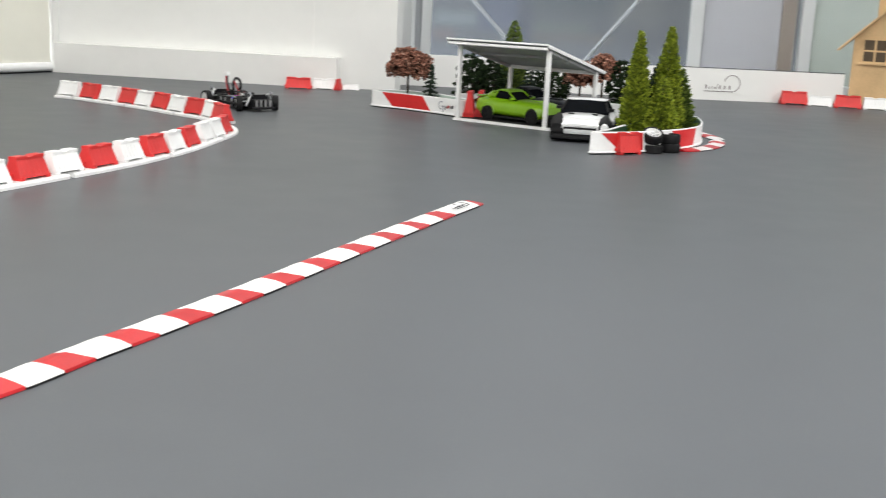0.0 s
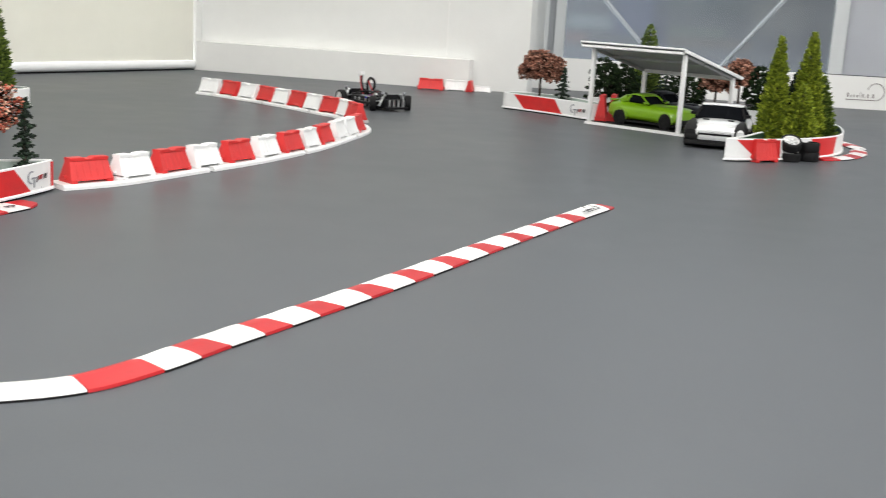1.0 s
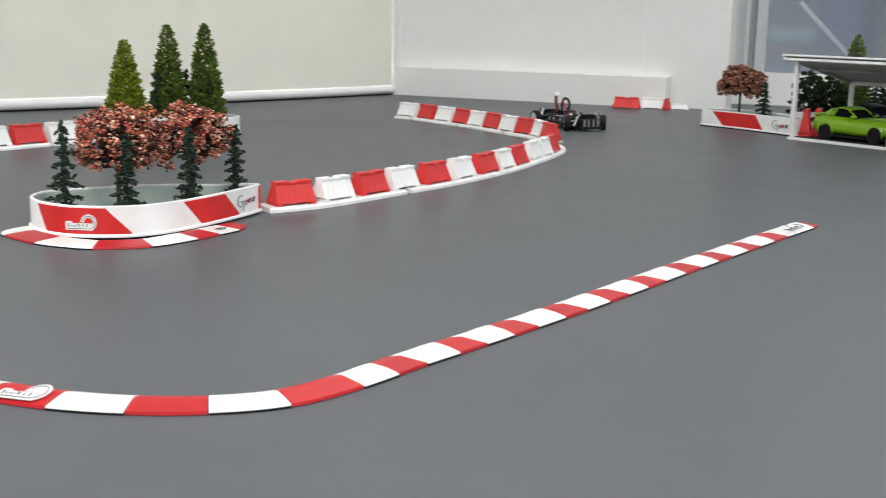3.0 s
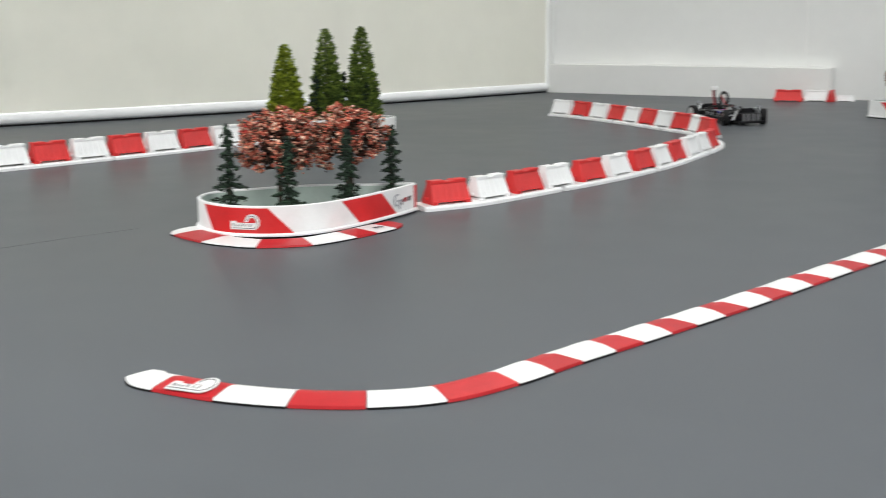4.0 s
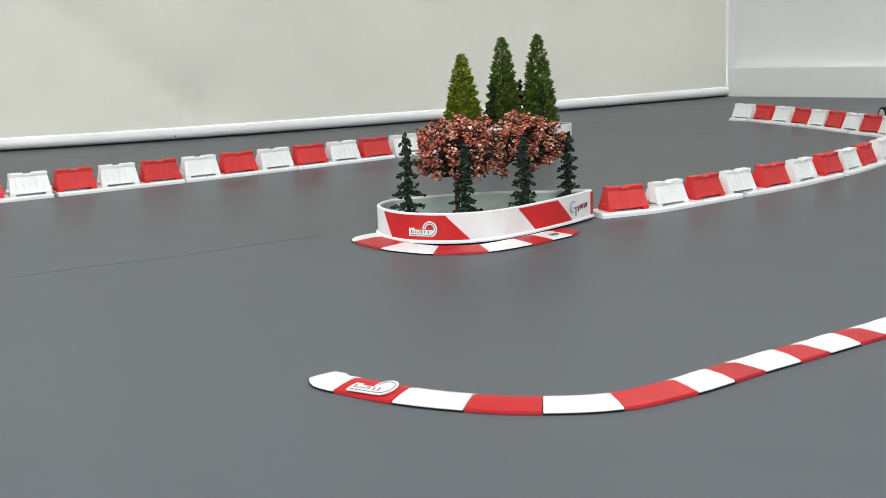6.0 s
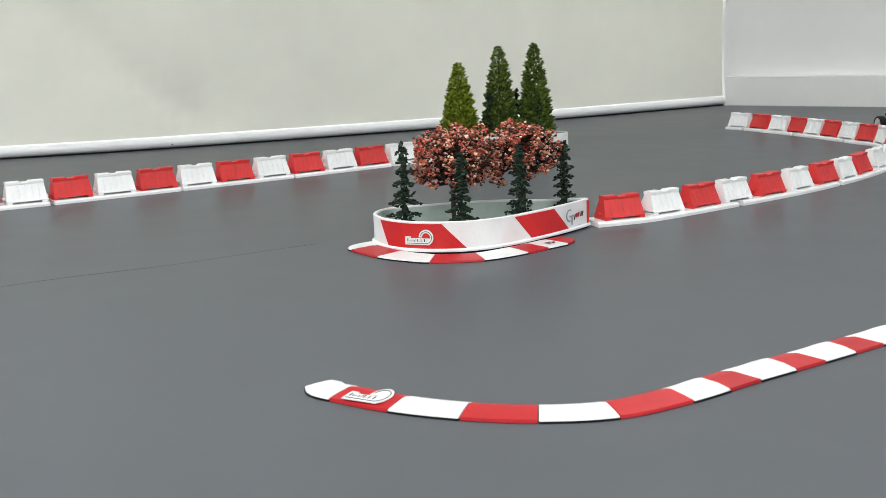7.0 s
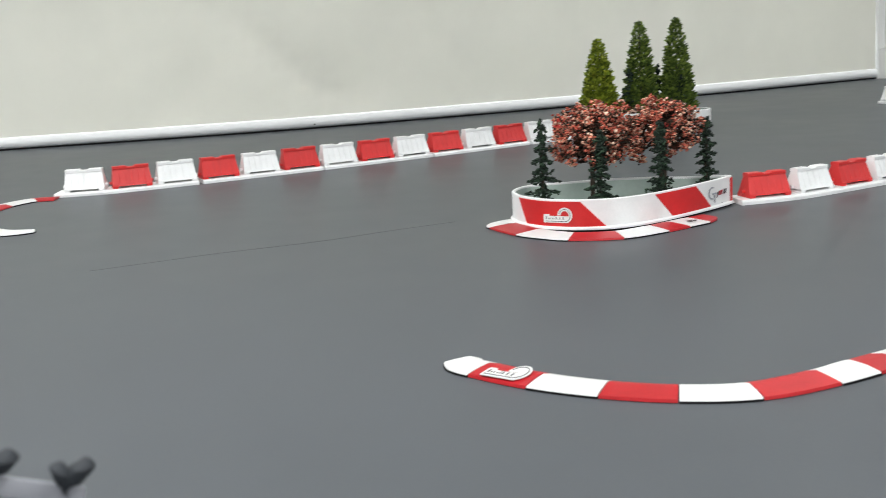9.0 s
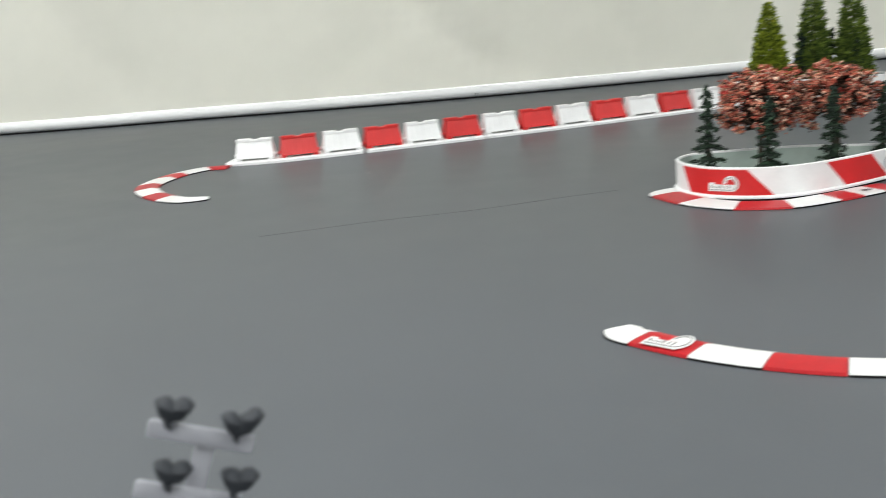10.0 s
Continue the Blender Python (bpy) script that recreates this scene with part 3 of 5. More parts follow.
def barrier(color, label, mat):
    t = thing("barrier", pose(0, 0, 0), label, "barrier", "track barriers")
    bm = bmesh.new()
    rows = []
    wb, wt, lip = 0.0275, 0.0105, 0.0122
    for x, drop in ((-BL / 2, 0), (-0.014, 0), (-0.008, 0.0035), (0.008, 0.0035), (0.014, 0), (BL / 2, 0)):
        inset = 0.0048 if abs(x) > 0.05 else 0.0
        xt = x - math.copysign(inset, x) if inset else x
        sec = [(x, -wb, 0.0056), (x, -wb + 0.002, 0.0090), (xt, -wt, BH - 0.009), (xt, -lip, BH - 0.008), (xt, -lip, BH - drop - 0.0012), (xt, -lip + 0.0015, BH - drop)]
        rows.append([bm.verts.new(p) for p in sec] + [bm.verts.new((p[0], -p[1], p[2])) for p in sec[::-1]])
    for a, b in zip(rows, rows[1:]):
        m = len(a)
        for k in range(m):
            bm.faces.new((a[k], a[(k + 1) % m], b[(k + 1) % m], b[k]))
    bm.faces.new(rows[0][::-1])
    bm.faces.new(rows[-1])
    part("body", bm, mat, t)
    for sx in (-1, 1):
        bm = bmesh.new()
        box(bm, sx * BL / 2 - (0.016 if sx > 0 else 0.0), sx * BL / 2 + (0.0 if sx > 0 else 0.016), -0.0285, 0.0285, 0.0, 0.0092, bevel=0.0012)
        part("foot", bm, mat, t)
        bm = bmesh.new()
        rod(bm, (sx * (BL / 2 - 0.004), 0, 0.013), (sx * (BL / 2 + 0.0055), 0, 0.013), 0.0042, seg=8)
        part("connector", bm, mat, t)
    deep = 0.0008 if color == "w" else 0.0002
    for sy in (-1, 1):
        for x in (-0.036, -0.018, 0.0, 0.018, 0.036):
            lo, hi = Vector((x, sy * (0.0252 - 0.0022 + deep), 0.013)), Vector((x, sy * (0.0111 - 0.0018 + deep), BH - 0.010))
            bm = bmesh.new()
            rod(bm, lo, hi, 0.0022, 0.0018, seg=8)
            part("rib", bm, mat, t)
    return t


red_barrier = barrier("r", "red plastic crowd barrier on a white base rail", BARRIER_RED)
white_barrier = barrier("w", "white plastic crowd barrier with ribs on a white base rail", WHITE)
spare = {"r": red_barrier, "w": white_barrier}
used = set()


def put_barrier(c, m):
    if c not in used:
        used.add(c)
        ob = spare[c]
        ob.matrix_basis = m
        return ob
    ob = copy_thing(spare[c], m)
    ob.matrix_basis = m
    return ob


def scaled(x, y, z, yaw, s, tall=1.0, wide=1.0):
    return Matrix.LocRotScale((x, y, z), Euler((0, 0, radians(yaw))), (s * wide, s, s * tall))


def chain(pts, colors, s, label, per=3, lead=0.0, tail=0.0, tall=1.0, wide=1.0, spots=()):
    """A base rail along the line pts (its middle) with barriers standing on it, evenly or at spots along it."""
    dense, length = spline(pts, 300)
    rail = thing("barrier_rail", pose(0, 0, 0), label, "barrier rail", "barrier rails")
    n = len(colors)
    step = (length - lead - tail) / n
    hgt = 0.0105
    for i0 in range(0, n, per):
        a = max(0, 0 if i0 == 0 else int(299 * (lead + i0 * step) / length) + 1)
        b = min(299, int(299 * (lead + min(n, i0 + per) * step) / length) if i0 + per < n else 299)
        bm = bmesh.new()
        sweep(bm, dense[a : b + 1 : 3] if (b - a) > 9 else dense[a : b + 1], [(-0.042 * s, 0), (-0.042 * s, hgt * 0.6), (-0.038 * s, hgt), (0.038 * s, hgt), (0.042 * s, hgt * 0.6), (0.042 * s, 0)])
        part("rail_segment", bm, WHITE, rail)
    for i, c in enumerate(colors):
        k = 299 * (spots[i] if spots else lead + (i + 0.5) * step) / length
        p = [np.interp(k, range(300), dense[:, q]) for q in (0, 1)]
        k0, k1 = int(max(0, k - 8)), int(min(299, k + 8))
        d = dense[k1] - dense[k0]
        put_barrier(c, scaled(p[0], p[1], hgt, math.degrees(math.atan2(d[1], d[0])) + random.uniform(-1.2, 1.2), s * random.uniform(0.985, 1.01), tall, wide))
    return rail


def shifted(pts, by):
    """A line moved sideways, to its left by that much."""
    p, _ = spline(pts, 40)
    return [tuple(v) for v in (p + normals2(p) * by)[::3]]


NEAR_EDGE = [(-1.036, 2.145), (-0.999, 2.185), (-0.941, 2.290), (-0.876, 2.470), (-0.806, 2.665), (-0.757, 2.840), (-0.715, 3.050), (-0.695, 3.250), (-0.680, 3.480), (-0.702, 3.628), (-0.765, 3.720), (-0.800, 3.768)]
chain(shifted(NEAR_EDGE, 0.037), "rwrwrwrwrwwr", 0.915, "white base rail curving under a row of barriers", tall=0.95, wide=0.93, spots=(0.069, 0.184, 0.305, 0.419, 0.546, 0.668, 0.795, 0.905, 1.015, 1.150, 1.255, 1.355))
FAR_EDGE = [(-0.805, 3.776), (-0.845, 3.835), (-0.890, 3.905), (-0.985, 3.985), (-1.100, 4.095), (-1.255, 4.225), (-1.400, 4.330), (-1.475, 4.385), (-1.575, 4.430)]
chain(shifted(FAR_EDGE, -0.036), "rwrwrwrwrw", 0.87, "white base rail bending under the far row of barriers", tall=1.10, spots=(0.030, 0.118, 0.212, 0.315, 0.425, 0.530, 0.630, 0.745, 0.865, 0.985))
LEFT_EDGE = [(-2.768, 1.612), (-2.705, 1.660), (-2.587, 1.861), (-2.484, 2.093), (-2.387, 2.324), (-2.297, 2.556), (-2.213, 2.787), (-2.136, 3.019), (-2.062, 3.260)]
chain(shifted(LEFT_EDGE, 0.050), "wrwrwrwrwrwrwr", 1.04, "long white base rail under the row along the blind", tall=0.97, wide=0.91, lead=0.016, tail=0.058)


# ---- planters ----
def planter(outline, height, stripes, label, group="track planters", lined=None):
    """An oblong tray; stripes: (top start, top end, foot start, foot end) as parts of the way round."""
    pts, length = spline(outline, 160, closed=True)
    if 0.5 * np.sum(pts[:, 0] * np.roll(pts[:, 1], -1) - pts[:, 1] * np.roll(pts[:, 0], -1)) < 0:
        raise ValueError("outline must run anticlockwise")
    cx, cy = pts.mean(0)
    t = thing("planter", pose(0, 0, 0), label, "planter", group)
    th = 0.0065
    bm = bmesh.new()
    sweep(bm, pts, [(0, 0.0034), (th, 0.0034), (th, height - 0.0015), (th * 0.75, height), (th * 0.25, height), (0, height - 0.0015)], closed=True)
    part("wall", bm, WHITE, t)
    # black strip that paints the dark contact shade under the tray
    bm = bmesh.new()
    sweep(bm, pts, [(0.0006, 0), (th - 0.0006, 0), (th - 0.0006, 0.0033), (0.0006, 0.0033)], closed=True)
    part("foot", bm, BLACK, t, "thin black strip painted as shade under the wall")
    bm = bmesh.new()
    sweep(bm, pts, [(-0.0046, 0.0046), (-0.0002, 0.0036), (-0.0002, 0.0108), (-0.0014, 0.0104), (-0.0046, 0.0078)], closed=True)
    part("flange", bm, WHITE, t, "narrow white rim along the foot")
    nrm = normals2(pts, True)
    bm = bmesh.new()
    sweep(bm, pts, [(th + 0.0004, 0.002), (th + 0.0016, 0.002), (th + 0.0016, height - 0.004), (th + 0.0004, height - 0.004)], closed=True)
    part("lining", bm, lined or INSIDE, t, "glossy lining with the trees' dark green reflection painted in" if lined else "glossy pale green-grey lining")
    bm = bmesh.new()
    inner = pts + nrm * (th + 0.002)
    lo = [bm.verts.new((*p, 0.002)) for p in inner]
    hi = [bm.verts.new((*p, 0.008)) for p in inner]
    bm.faces.new(hi)
    bm.faces.new(lo[::-1])
    for k in range(len(lo)):
        bm.faces.new((lo[k], lo[(k + 1) % len(lo)], hi[(k + 1) % len(lo)], hi[k]))
    part("bed", bm, lined or SOIL, t, "tray bottom with the trees' dark green painted in" if lined else "pale green tray bottom", smooth=False)

    def on_wall(s, z, out):
        j = (s % 1.0) * 160
        a, b, f = int(j) % 160, (int(j) + 1) % 160, j % 1.0
        p, d = pts[a] * (1 - f) + pts[b] * f, nrm[a] * (1 - f) + nrm[b] * f
        return (*(p - d * out), z)

    for a0, a1, b0, b1 in stripes:
        bm = bmesh.new()
        nu, nv = 24, 4
        layers = []
        for out in (0.0003, 0.0013):
            layers.append([[bm.verts.new(on_wall((b0 + (a0 - b0) * v / nv) * (1 - u / nu) + (b1 + (a1 - b1) * v / nv) * u / nu, 0.0040 + (height - 0.0080) * v / nv, out)) for u in range(nu + 1)] for v in range(nv + 1)])
        lo, hi = layers
        for v in range(nv):
            for u in range(nu):
                bm.faces.new((hi[v][u], hi[v][u + 1], hi[v + 1][u + 1], hi[v + 1][u]))
                bm.faces.new((lo[v][u], lo[v + 1][u], lo[v + 1][u + 1], lo[v][u + 1]))
        ring_lo = lo[0] + [r[-1] for r in lo[1:]] + lo[-1][-2::-1] + [r[0] for r in lo[-2:0:-1]]
        ring_hi = hi[0] + [r[-1] for r in hi[1:]] + hi[-1][-2::-1] + [r[0] for r in hi[-2:0:-1]]
        for k in range(len(ring_lo)):
            bm.faces.new((ring_lo[k], ring_lo[(k + 1) % len(ring_lo)], ring_hi[(k + 1) % len(ring_hi)], ring_hi[k]))
        part("stripe", bm, RED, t, "slanted red printed stripe")
    return t, on_wall, length


def wall_pose(on_wall, s, z, out=0.0014):
    """A pose on the wall: x along it, y up, z outwards."""
    a, b = Vector(on_wall(s - 0.004, z, out)), Vector(on_wall(s + 0.004, z, out))
    x = (b - a).normalized()
    y = Vector((0, 0, 1))
    zz = x.cross(y)
    m = Matrix((x, y, zz)).transposed().to_4x4()
    m.translation = Vector(on_wall(s, z, out))
    return m


OUT_A = [(-1.392, 1.872), (-1.378, 1.824), (-1.340, 1.786), (-1.296, 1.765), (-1.245, 1.757), (-1.186, 1.771), (-1.135, 1.805), (-1.099, 1.864), (-1.078, 1.946), (-1.063, 2.035), (-1.055, 2.128), (-1.065, 2.150), (-1.134, 2.107), (-1.207, 2.076), (-1.274, 2.031), (-1.329, 1.972), (-1.380, 1.912)]
PH = 0.0622
planter_a, wall_a, len_a = planter(OUT_A, PH, [(0.108, 0.239, 0.134, 0.286), (0.376, 0.482, 0.424, 0.532), (0.592, 0.608, 0.592, 0.608)], "white boat-shaped planter with red stripes and a striped kerb")
mark(planter_a, wall_pose(wall_a, 0.200, 0.030), 0.058)
crest(planter_a, wall_pose(wall_a, 0.547, 0.034), 0.070)
KERB_A = [(-1.398, 1.815), (-1.387, 1.749), (-1.357, 1.7235), (-1.267, 1.687), (-1.206, 1.680), (-1.148, 1.687), (-1.066, 1.744), (-1.0258, 1.8348), (-1.0115, 1.8889), (-0.9985, 1.9435), (-0.9955, 1.990)]
kerb_a = kerb("kerb", KERB_A, [(0.100, "w"), (0.099, "r"), (0.122, "w"), (0.101, "r"), (0.100, "w"), (0.0555, "r"), (0.0565, "w"), (0.047, "r")], 0.070, "curved red and white kerb wrapped round a planter", high=0.0075, taper=(0.35, 0.55), crest=0.8)
bm = boxes((-0.009, -0.0055, -0.007, 0.007, 0, 0.0006), (-0.0055, -0.001, 0.001, 0.006, 0, 0.0006), (0.002, 0.005, -0.007, 0.007, 0, 0.0006), (0.005, 0.011, -0.002, 0.003, 0, 0.0006))
part("badge_print", bm, LOGO, kerb_a, "dark printed bars", smooth=False, at=pose(-1.026, 1.921, 0.0074, 0, 0, 74))

OUT_B = [(-2.235, 3.286), (-2.158, 3.247), (-2.042, 3.295), (-1.917, 3.391), (-1.826, 3.478), (-1.817, 3.545), (-1.879, 3.579), (-1.994, 3.526), (-2.138, 3.43), (-2.225, 3.353)]
planter_b, wall_b, _ = planter(OUT_B, PH * 1.05, [(0.10, 0.2, 0.12, 0.23), (0.30, 0.36, 0.32, 0.39)], "white oblong planter with red stripes by the blind")
OUT_F = [(-0.362, 4.767), (-0.342, 4.723), (-0.235, 4.651), (-0.094, 4.531), (0.002, 4.444), (0.039, 4.467), (0.004, 4.59), (-0.094, 4.728), (-0.212, 4.817), (-0.316, 4.827)]
planter_f, wall_f, _ = planter(OUT_F, PH * 1.08, [(0.07, 0.25, 0.12, 0.29)], "white planter with a red stripe beside the carport")
crest(planter_f, wall_pose(wall_f, 0.36, 0.034), 0.090)
OUT_G = [(0.404, 3.469), (0.414, 3.459), (0.491, 3.499), (0.565, 3.546), (0.698, 3.672), (0.791, 3.807), (0.833, 3.93), (0.861, 4.088), (0.867, 4.226), (0.83, 4.304), (0.771, 4.236), (0.698, 4.058), (0.625, 3.901), (0.538, 3.745), (0.462, 3.570)]
# this lining's dark green paints in the reflection of its conifers
planter_g, wall_g, _ = planter(OUT_G, PH * 1.1, [(0.025, 0.105, 0.065, 0.108), (0.179, 0.265, 0.205, 0.256)], "white curved planter with red stripes under conifers", lined=material("lining_with_tree_reflection", (0.020, 0.060, 0.040), 0.3, vary=0.2, scale=30))
OUT_H = [(-0.012, 4.787), (0.156, 4.827), (0.363, 4.787), (0.56, 4.669), (0.698, 4.59), (0.737, 4.649), (0.638, 4.866), (0.422, 5.004), (0.185, 5.023), (0.028, 4.945)]
planter_h, wall_h, _ = planter(OUT_H, PH * 1.1, [], "white planter full of small trees behind the carport")
kerb("kerb", [(0.732, 3.635), (0.826, 3.733), (0.899, 3.871), (0.936, 4.029)], [(0.06, "r"), (0.075, "w"), (0.065, "r"), (0.075, "w"), (0.06, "r"), (0.06, "w")], 0.055, "short red and white kerb at the planter's end")
kerb("kerb", [(0.949, 4.048), (0.939, 4.157), (0.914, 4.295), (0.875, 4.403)], [(0.07, "w"), (0.06, "r"), (0.07, "w"), (0.06, "r"), (0.07, "w")], 0.055, "short red and white kerb behind the planter")
KERB_C = [(-2.276, 1.272), (-2.330, 1.226), (-2.430, 1.218), (-2.560, 1.246), (-2.668, 1.305), (-2.755, 1.410), (-2.797, 1.500), (-2.800, 1.585), (-2.752, 1.635)]
kerb("kerb", KERB_C[::-1], [(0.065, "r"), (0.09, "w"), (0.055, "r"), (0.085, "w"), (0.075, "r"), (0.085, "w"), (0.065, "r"), (0.115, "w")], 0.06, "hooked red and white kerb at the barrier row's end", taper=(0.95, 0.15))


# ---- small trees ----
def flock(name, items, mat, parent, label=""):
    """Many little flocked tufts as one crown: rows of (place, size, flatness)."""
    base = np.array([(1, 0, 0), (-1, 0, 0), (0, 1, 0), (0, -1, 0), (0, 0, 1), (0, 0, -1)], float)
    faces = [(0, 2, 4), (2, 1, 4), (1, 3, 4), (3, 0, 4), (2, 0, 5), (1, 2, 5), (3, 1, 5), (0, 3, 5)]
    vs, fs = [], []
    for p, size, flat in items:
        q = Euler((random.uniform(-0.6, 0.6), random.uniform(-0.6, 0.6), random.uniform(0, 6.3))).to_matrix()
        k = len(vs)
        for b in base:
            v = Vector(b * np.array([size * random.uniform(0.6, 1.3), size * random.uniform(0.6, 1.3), size * flat * random.uniform(0.7, 1.2)]))
            w = q @ v
            vs.append((p[0] + w.x, p[1] + w.y, p[2] + w.z))
        fs += [tuple(k + i for i in f) for f in faces]
    me = bpy.data.meshes.new(name)
    me.from_pydata(vs, [], fs)
    me.materials.append(mat)
    ob = new(name, me)
    ob.parent = parent
    if label:
        tagged(ob, label)
    return ob


def leafy(name, rows, mat, parent, label=""):
    """Folded pointed leaves as one crown: rows of (foot, way, length, breadth)."""
    vs, fs = [], []
    for p, d, ln, br in rows:
        d = Vector(d).normalized()
        side = d.cross(Vector((0, 0, 1)))
        side = side.normalized() if side.length > 1e-4 else Vector((1, 0, 0))
        side = (Matrix.Rotation(random.uniform(-0.9, 0.9), 3, d) @ side) * br
        up = side.cross(d).normalized() * br * 0.5
        p = Vector(p)
        k = len(vs)
        vs += [p, p + d * ln * 0.45 + side + up, p + d * ln, p + d * ln * 0.45 - side + up]
        fs += [(k, k + 1, k + 2), (k, k + 2, k + 3)]
    me = bpy.data.meshes.new(name)
    me.from_pydata([tuple(v) for v in vs], [], fs)
    me.materials.append(mat)
    ob = new(name, me)
    ob.parent = parent
    if label:
        tagged(ob, label)
    return ob


def trunk(parent, height, r0, r1, lean=(0, 0)):
    bm = bmesh.new()
    rod(bm, (0, 0, 0), (lean[0], lean[1], height), r0, r1, seg=8)
    return part("trunk", bm, TRUNK, parent)


def cypress(x, y, z, height, radius, mat, label, n=3400, foot=0.06, full=0.66):
    """A slim model conifer: upward tufts along a cone with a rounded shoulder."""
    t = thing("model_conifer", pose(x, y, z, 0, 0, random.uniform(0, 360)), label, "model tree", "model conifers")
    trunk(t, height * 0.97, 0.0045, 0.0012)
    rows = []
    for _ in range(n):
        u = 1 - math.sqrt(random.random()) * 0.985 if random.random() < 0.75 else random.random()
        u = min(max(u, 0.0), 1.0)
        zc = foot * height + (1 - foot) * height * u
        a = random.uniform(0, 2 * math.pi)
        lump = 1 + 0.13 * noise.noise(Vector((math.cos(a) * 2.2, math.sin(a) * 2.2, zc * 26)))
        tier = 0.90 + 0.10 * math.cos(zc / height * 2 * math.pi * 11 + 0.8 * math.sin(a * 3))
        rr = radius * (1 - u) ** full * (0.72 + 0.28 * min(1.0, u * 9)) * lump * tier
        k = rr * math.sqrt(random.uniform(0.25, 1.0))
        d = (math.cos(a) * 0.9, math.sin(a) * 0.9, random.uniform(0.35, 1.1))
        ln = random.uniform(0.011, 0.021) * (0.7 + 0.5 * (1 - u))
        rows.append(((math.cos(a) * k * 0.93, math.sin(a) * k * 0.93, zc - 0.005), d, ln, ln * random.uniform(0.30, 0.46)))
    leafy("crown", rows, mat, t)
    return t


def spruce(x, y, z, height, radius, label, mat=None, tiers=9):
    """A little dark tiered wire-and-flock spruce: ragged drooping tiers with gaps between them."""
    t = thing("model_spruce", pose(x, y, z, random.uniform(-2, 2), random.uniform(-2, 2), random.uniform(0, 360)), label, "model tree", "model spruces")
    trunk(t, height * 0.98, 0.0042, 0.0016)
    items = []
    for i in range(tiers):
        u = i / (tiers - 1)
        zc = height * (0.07 + 0.88 * u) + random.uniform(-1, 1) * 0.003
        r = radius * (1.08 - 0.82 * u**1.05) * random.uniform(0.84, 1.08)
        arms = random.choice((6, 7, 8)) if u < 0.7 else 5
        turn = random.uniform(0, 6.3)
        for k in range(arms):
            a = turn + 2 * math.pi * (k + random.uniform(-0.32, 0.32)) / arms
            reach = r * random.uniform(0.66, 1.08)
            steps = max(3, int(reach / 0.0055))
            for s in np.linspace(0.12, 1.0, steps):
                q = reach * s
                for _ in range(3):
                    items.append(((math.cos(a) * q + random.uniform(-1, 1) * 0.0040, math.sin(a) * q + random.uniform(-1, 1) * 0.0040, zc - 0.007 * s * s + random.uniform(-1, 1) * 0.0030), random.uniform(0.0034, 0.0062), 0.62))
        for _ in range(7):
            items.append(((random.uniform(-1, 1) * 0.006, random.uniform(-1, 1) * 0.006, zc + height * 0.07 * random.random()), 0.0050, 1.2))
    flock("crown", items, mat or DARK_LEAF, t)
    return t


def maple(x, y, z, height, radius, tall, label, clumps=70, mat=None, name="model_maple", lean=(0.0, 0.0), bit=0.0042):
    """A broad-headed flock tree on a forked stem: ragged clumps of crumbs over an umbrella of twigs."""
    yaw = random.uniform(0, 360)
    t = thing(name, pose(x, y, z, 0, 0, yaw), label, "model tree", "model maples" if name == "model_maple" else "model bushes")
    off = Matrix.Rotation(radians(-yaw), 3, "Z") @ Vector((lean[0], lean[1], 0))
    mid = height - tall * 0.62
    bm = bmesh.new()
    fork = Vector((0.001, 0.001, height - tall * 0.86))
    tube(bm, [(0, 0, 0), (0.002, -0.001, fork.z * 0.5), fork], 0.0056, 9)
    rows = []
    for k in range(clumps):
        b = 1 - 1.42 * (k + 0.5) / clumps
        a = k * 2.39996 + random.uniform(-0.25, 0.25)
        q = math.sqrt(max(0.0, 1 - b * b))
        lump = 1 + 0.30 * noise.noise(Vector((math.cos(a) * q * 1.9 + x * 9, math.sin(a) * q * 1.9 + y * 7, b * 1.9)))
        s = lump * random.uniform(0.80, 0.98)
        up = tall * (0.62 if b > 0 else 0.90)
        c = off + Vector((math.cos(a) * q * radius * s, math.sin(a) * q * radius * s, mid + b * up * min(s, 1.0)))
        size = radius * random.uniform(0.17, 0.27)
        for _ in range(42):
            g = Vector((random.gauss(0, 1), random.gauss(0, 1), random.gauss(0, 0.75)))
            g = g * min(1.0, 1.7 / max(g.length, 0.1))
            rows.append((c + g * size * 0.40, bit * random.uniform(0.5, 1.2), random.uniform(0.40, 0.85)))
        if k % 5 == 0:
            br = bmesh.new()
            tube(br, [fork, fork.lerp(c, 0.55) + Vector((0, 0, 0.006)), c], 0.0019, 6)
            part("branch", br, TRUNK, t)
    # dark inner crumbs put the shade inside the crown into colour
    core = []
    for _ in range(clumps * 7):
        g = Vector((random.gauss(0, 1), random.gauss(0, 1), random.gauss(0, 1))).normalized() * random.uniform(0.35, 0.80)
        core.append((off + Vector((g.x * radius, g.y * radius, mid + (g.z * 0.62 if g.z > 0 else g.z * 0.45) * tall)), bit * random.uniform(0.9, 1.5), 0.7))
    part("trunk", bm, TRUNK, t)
    flock("inner_crown", core, BUSH_LEAF if mat is BUSH_LEAF else DARK_CORE, t, "dark crumbs painted as shade inside the crown")
    flock("crown", rows, mat or MAPLE_LEAF, t)
    return t


BED = 0.008
# planter with two maples and four spruces
for sx, sy, sh, sr in ((-1.316, 1.846, 0.192, 0.034), (-1.204, 1.882, 0.165, 0.034), (-1.125, 1.980, 0.176, 0.034), (-1.090, 2.100, 0.177, 0.030)):
    spruce(sx, sy, BED, sh, sr, "small dark green tiered spruce in a white planter")
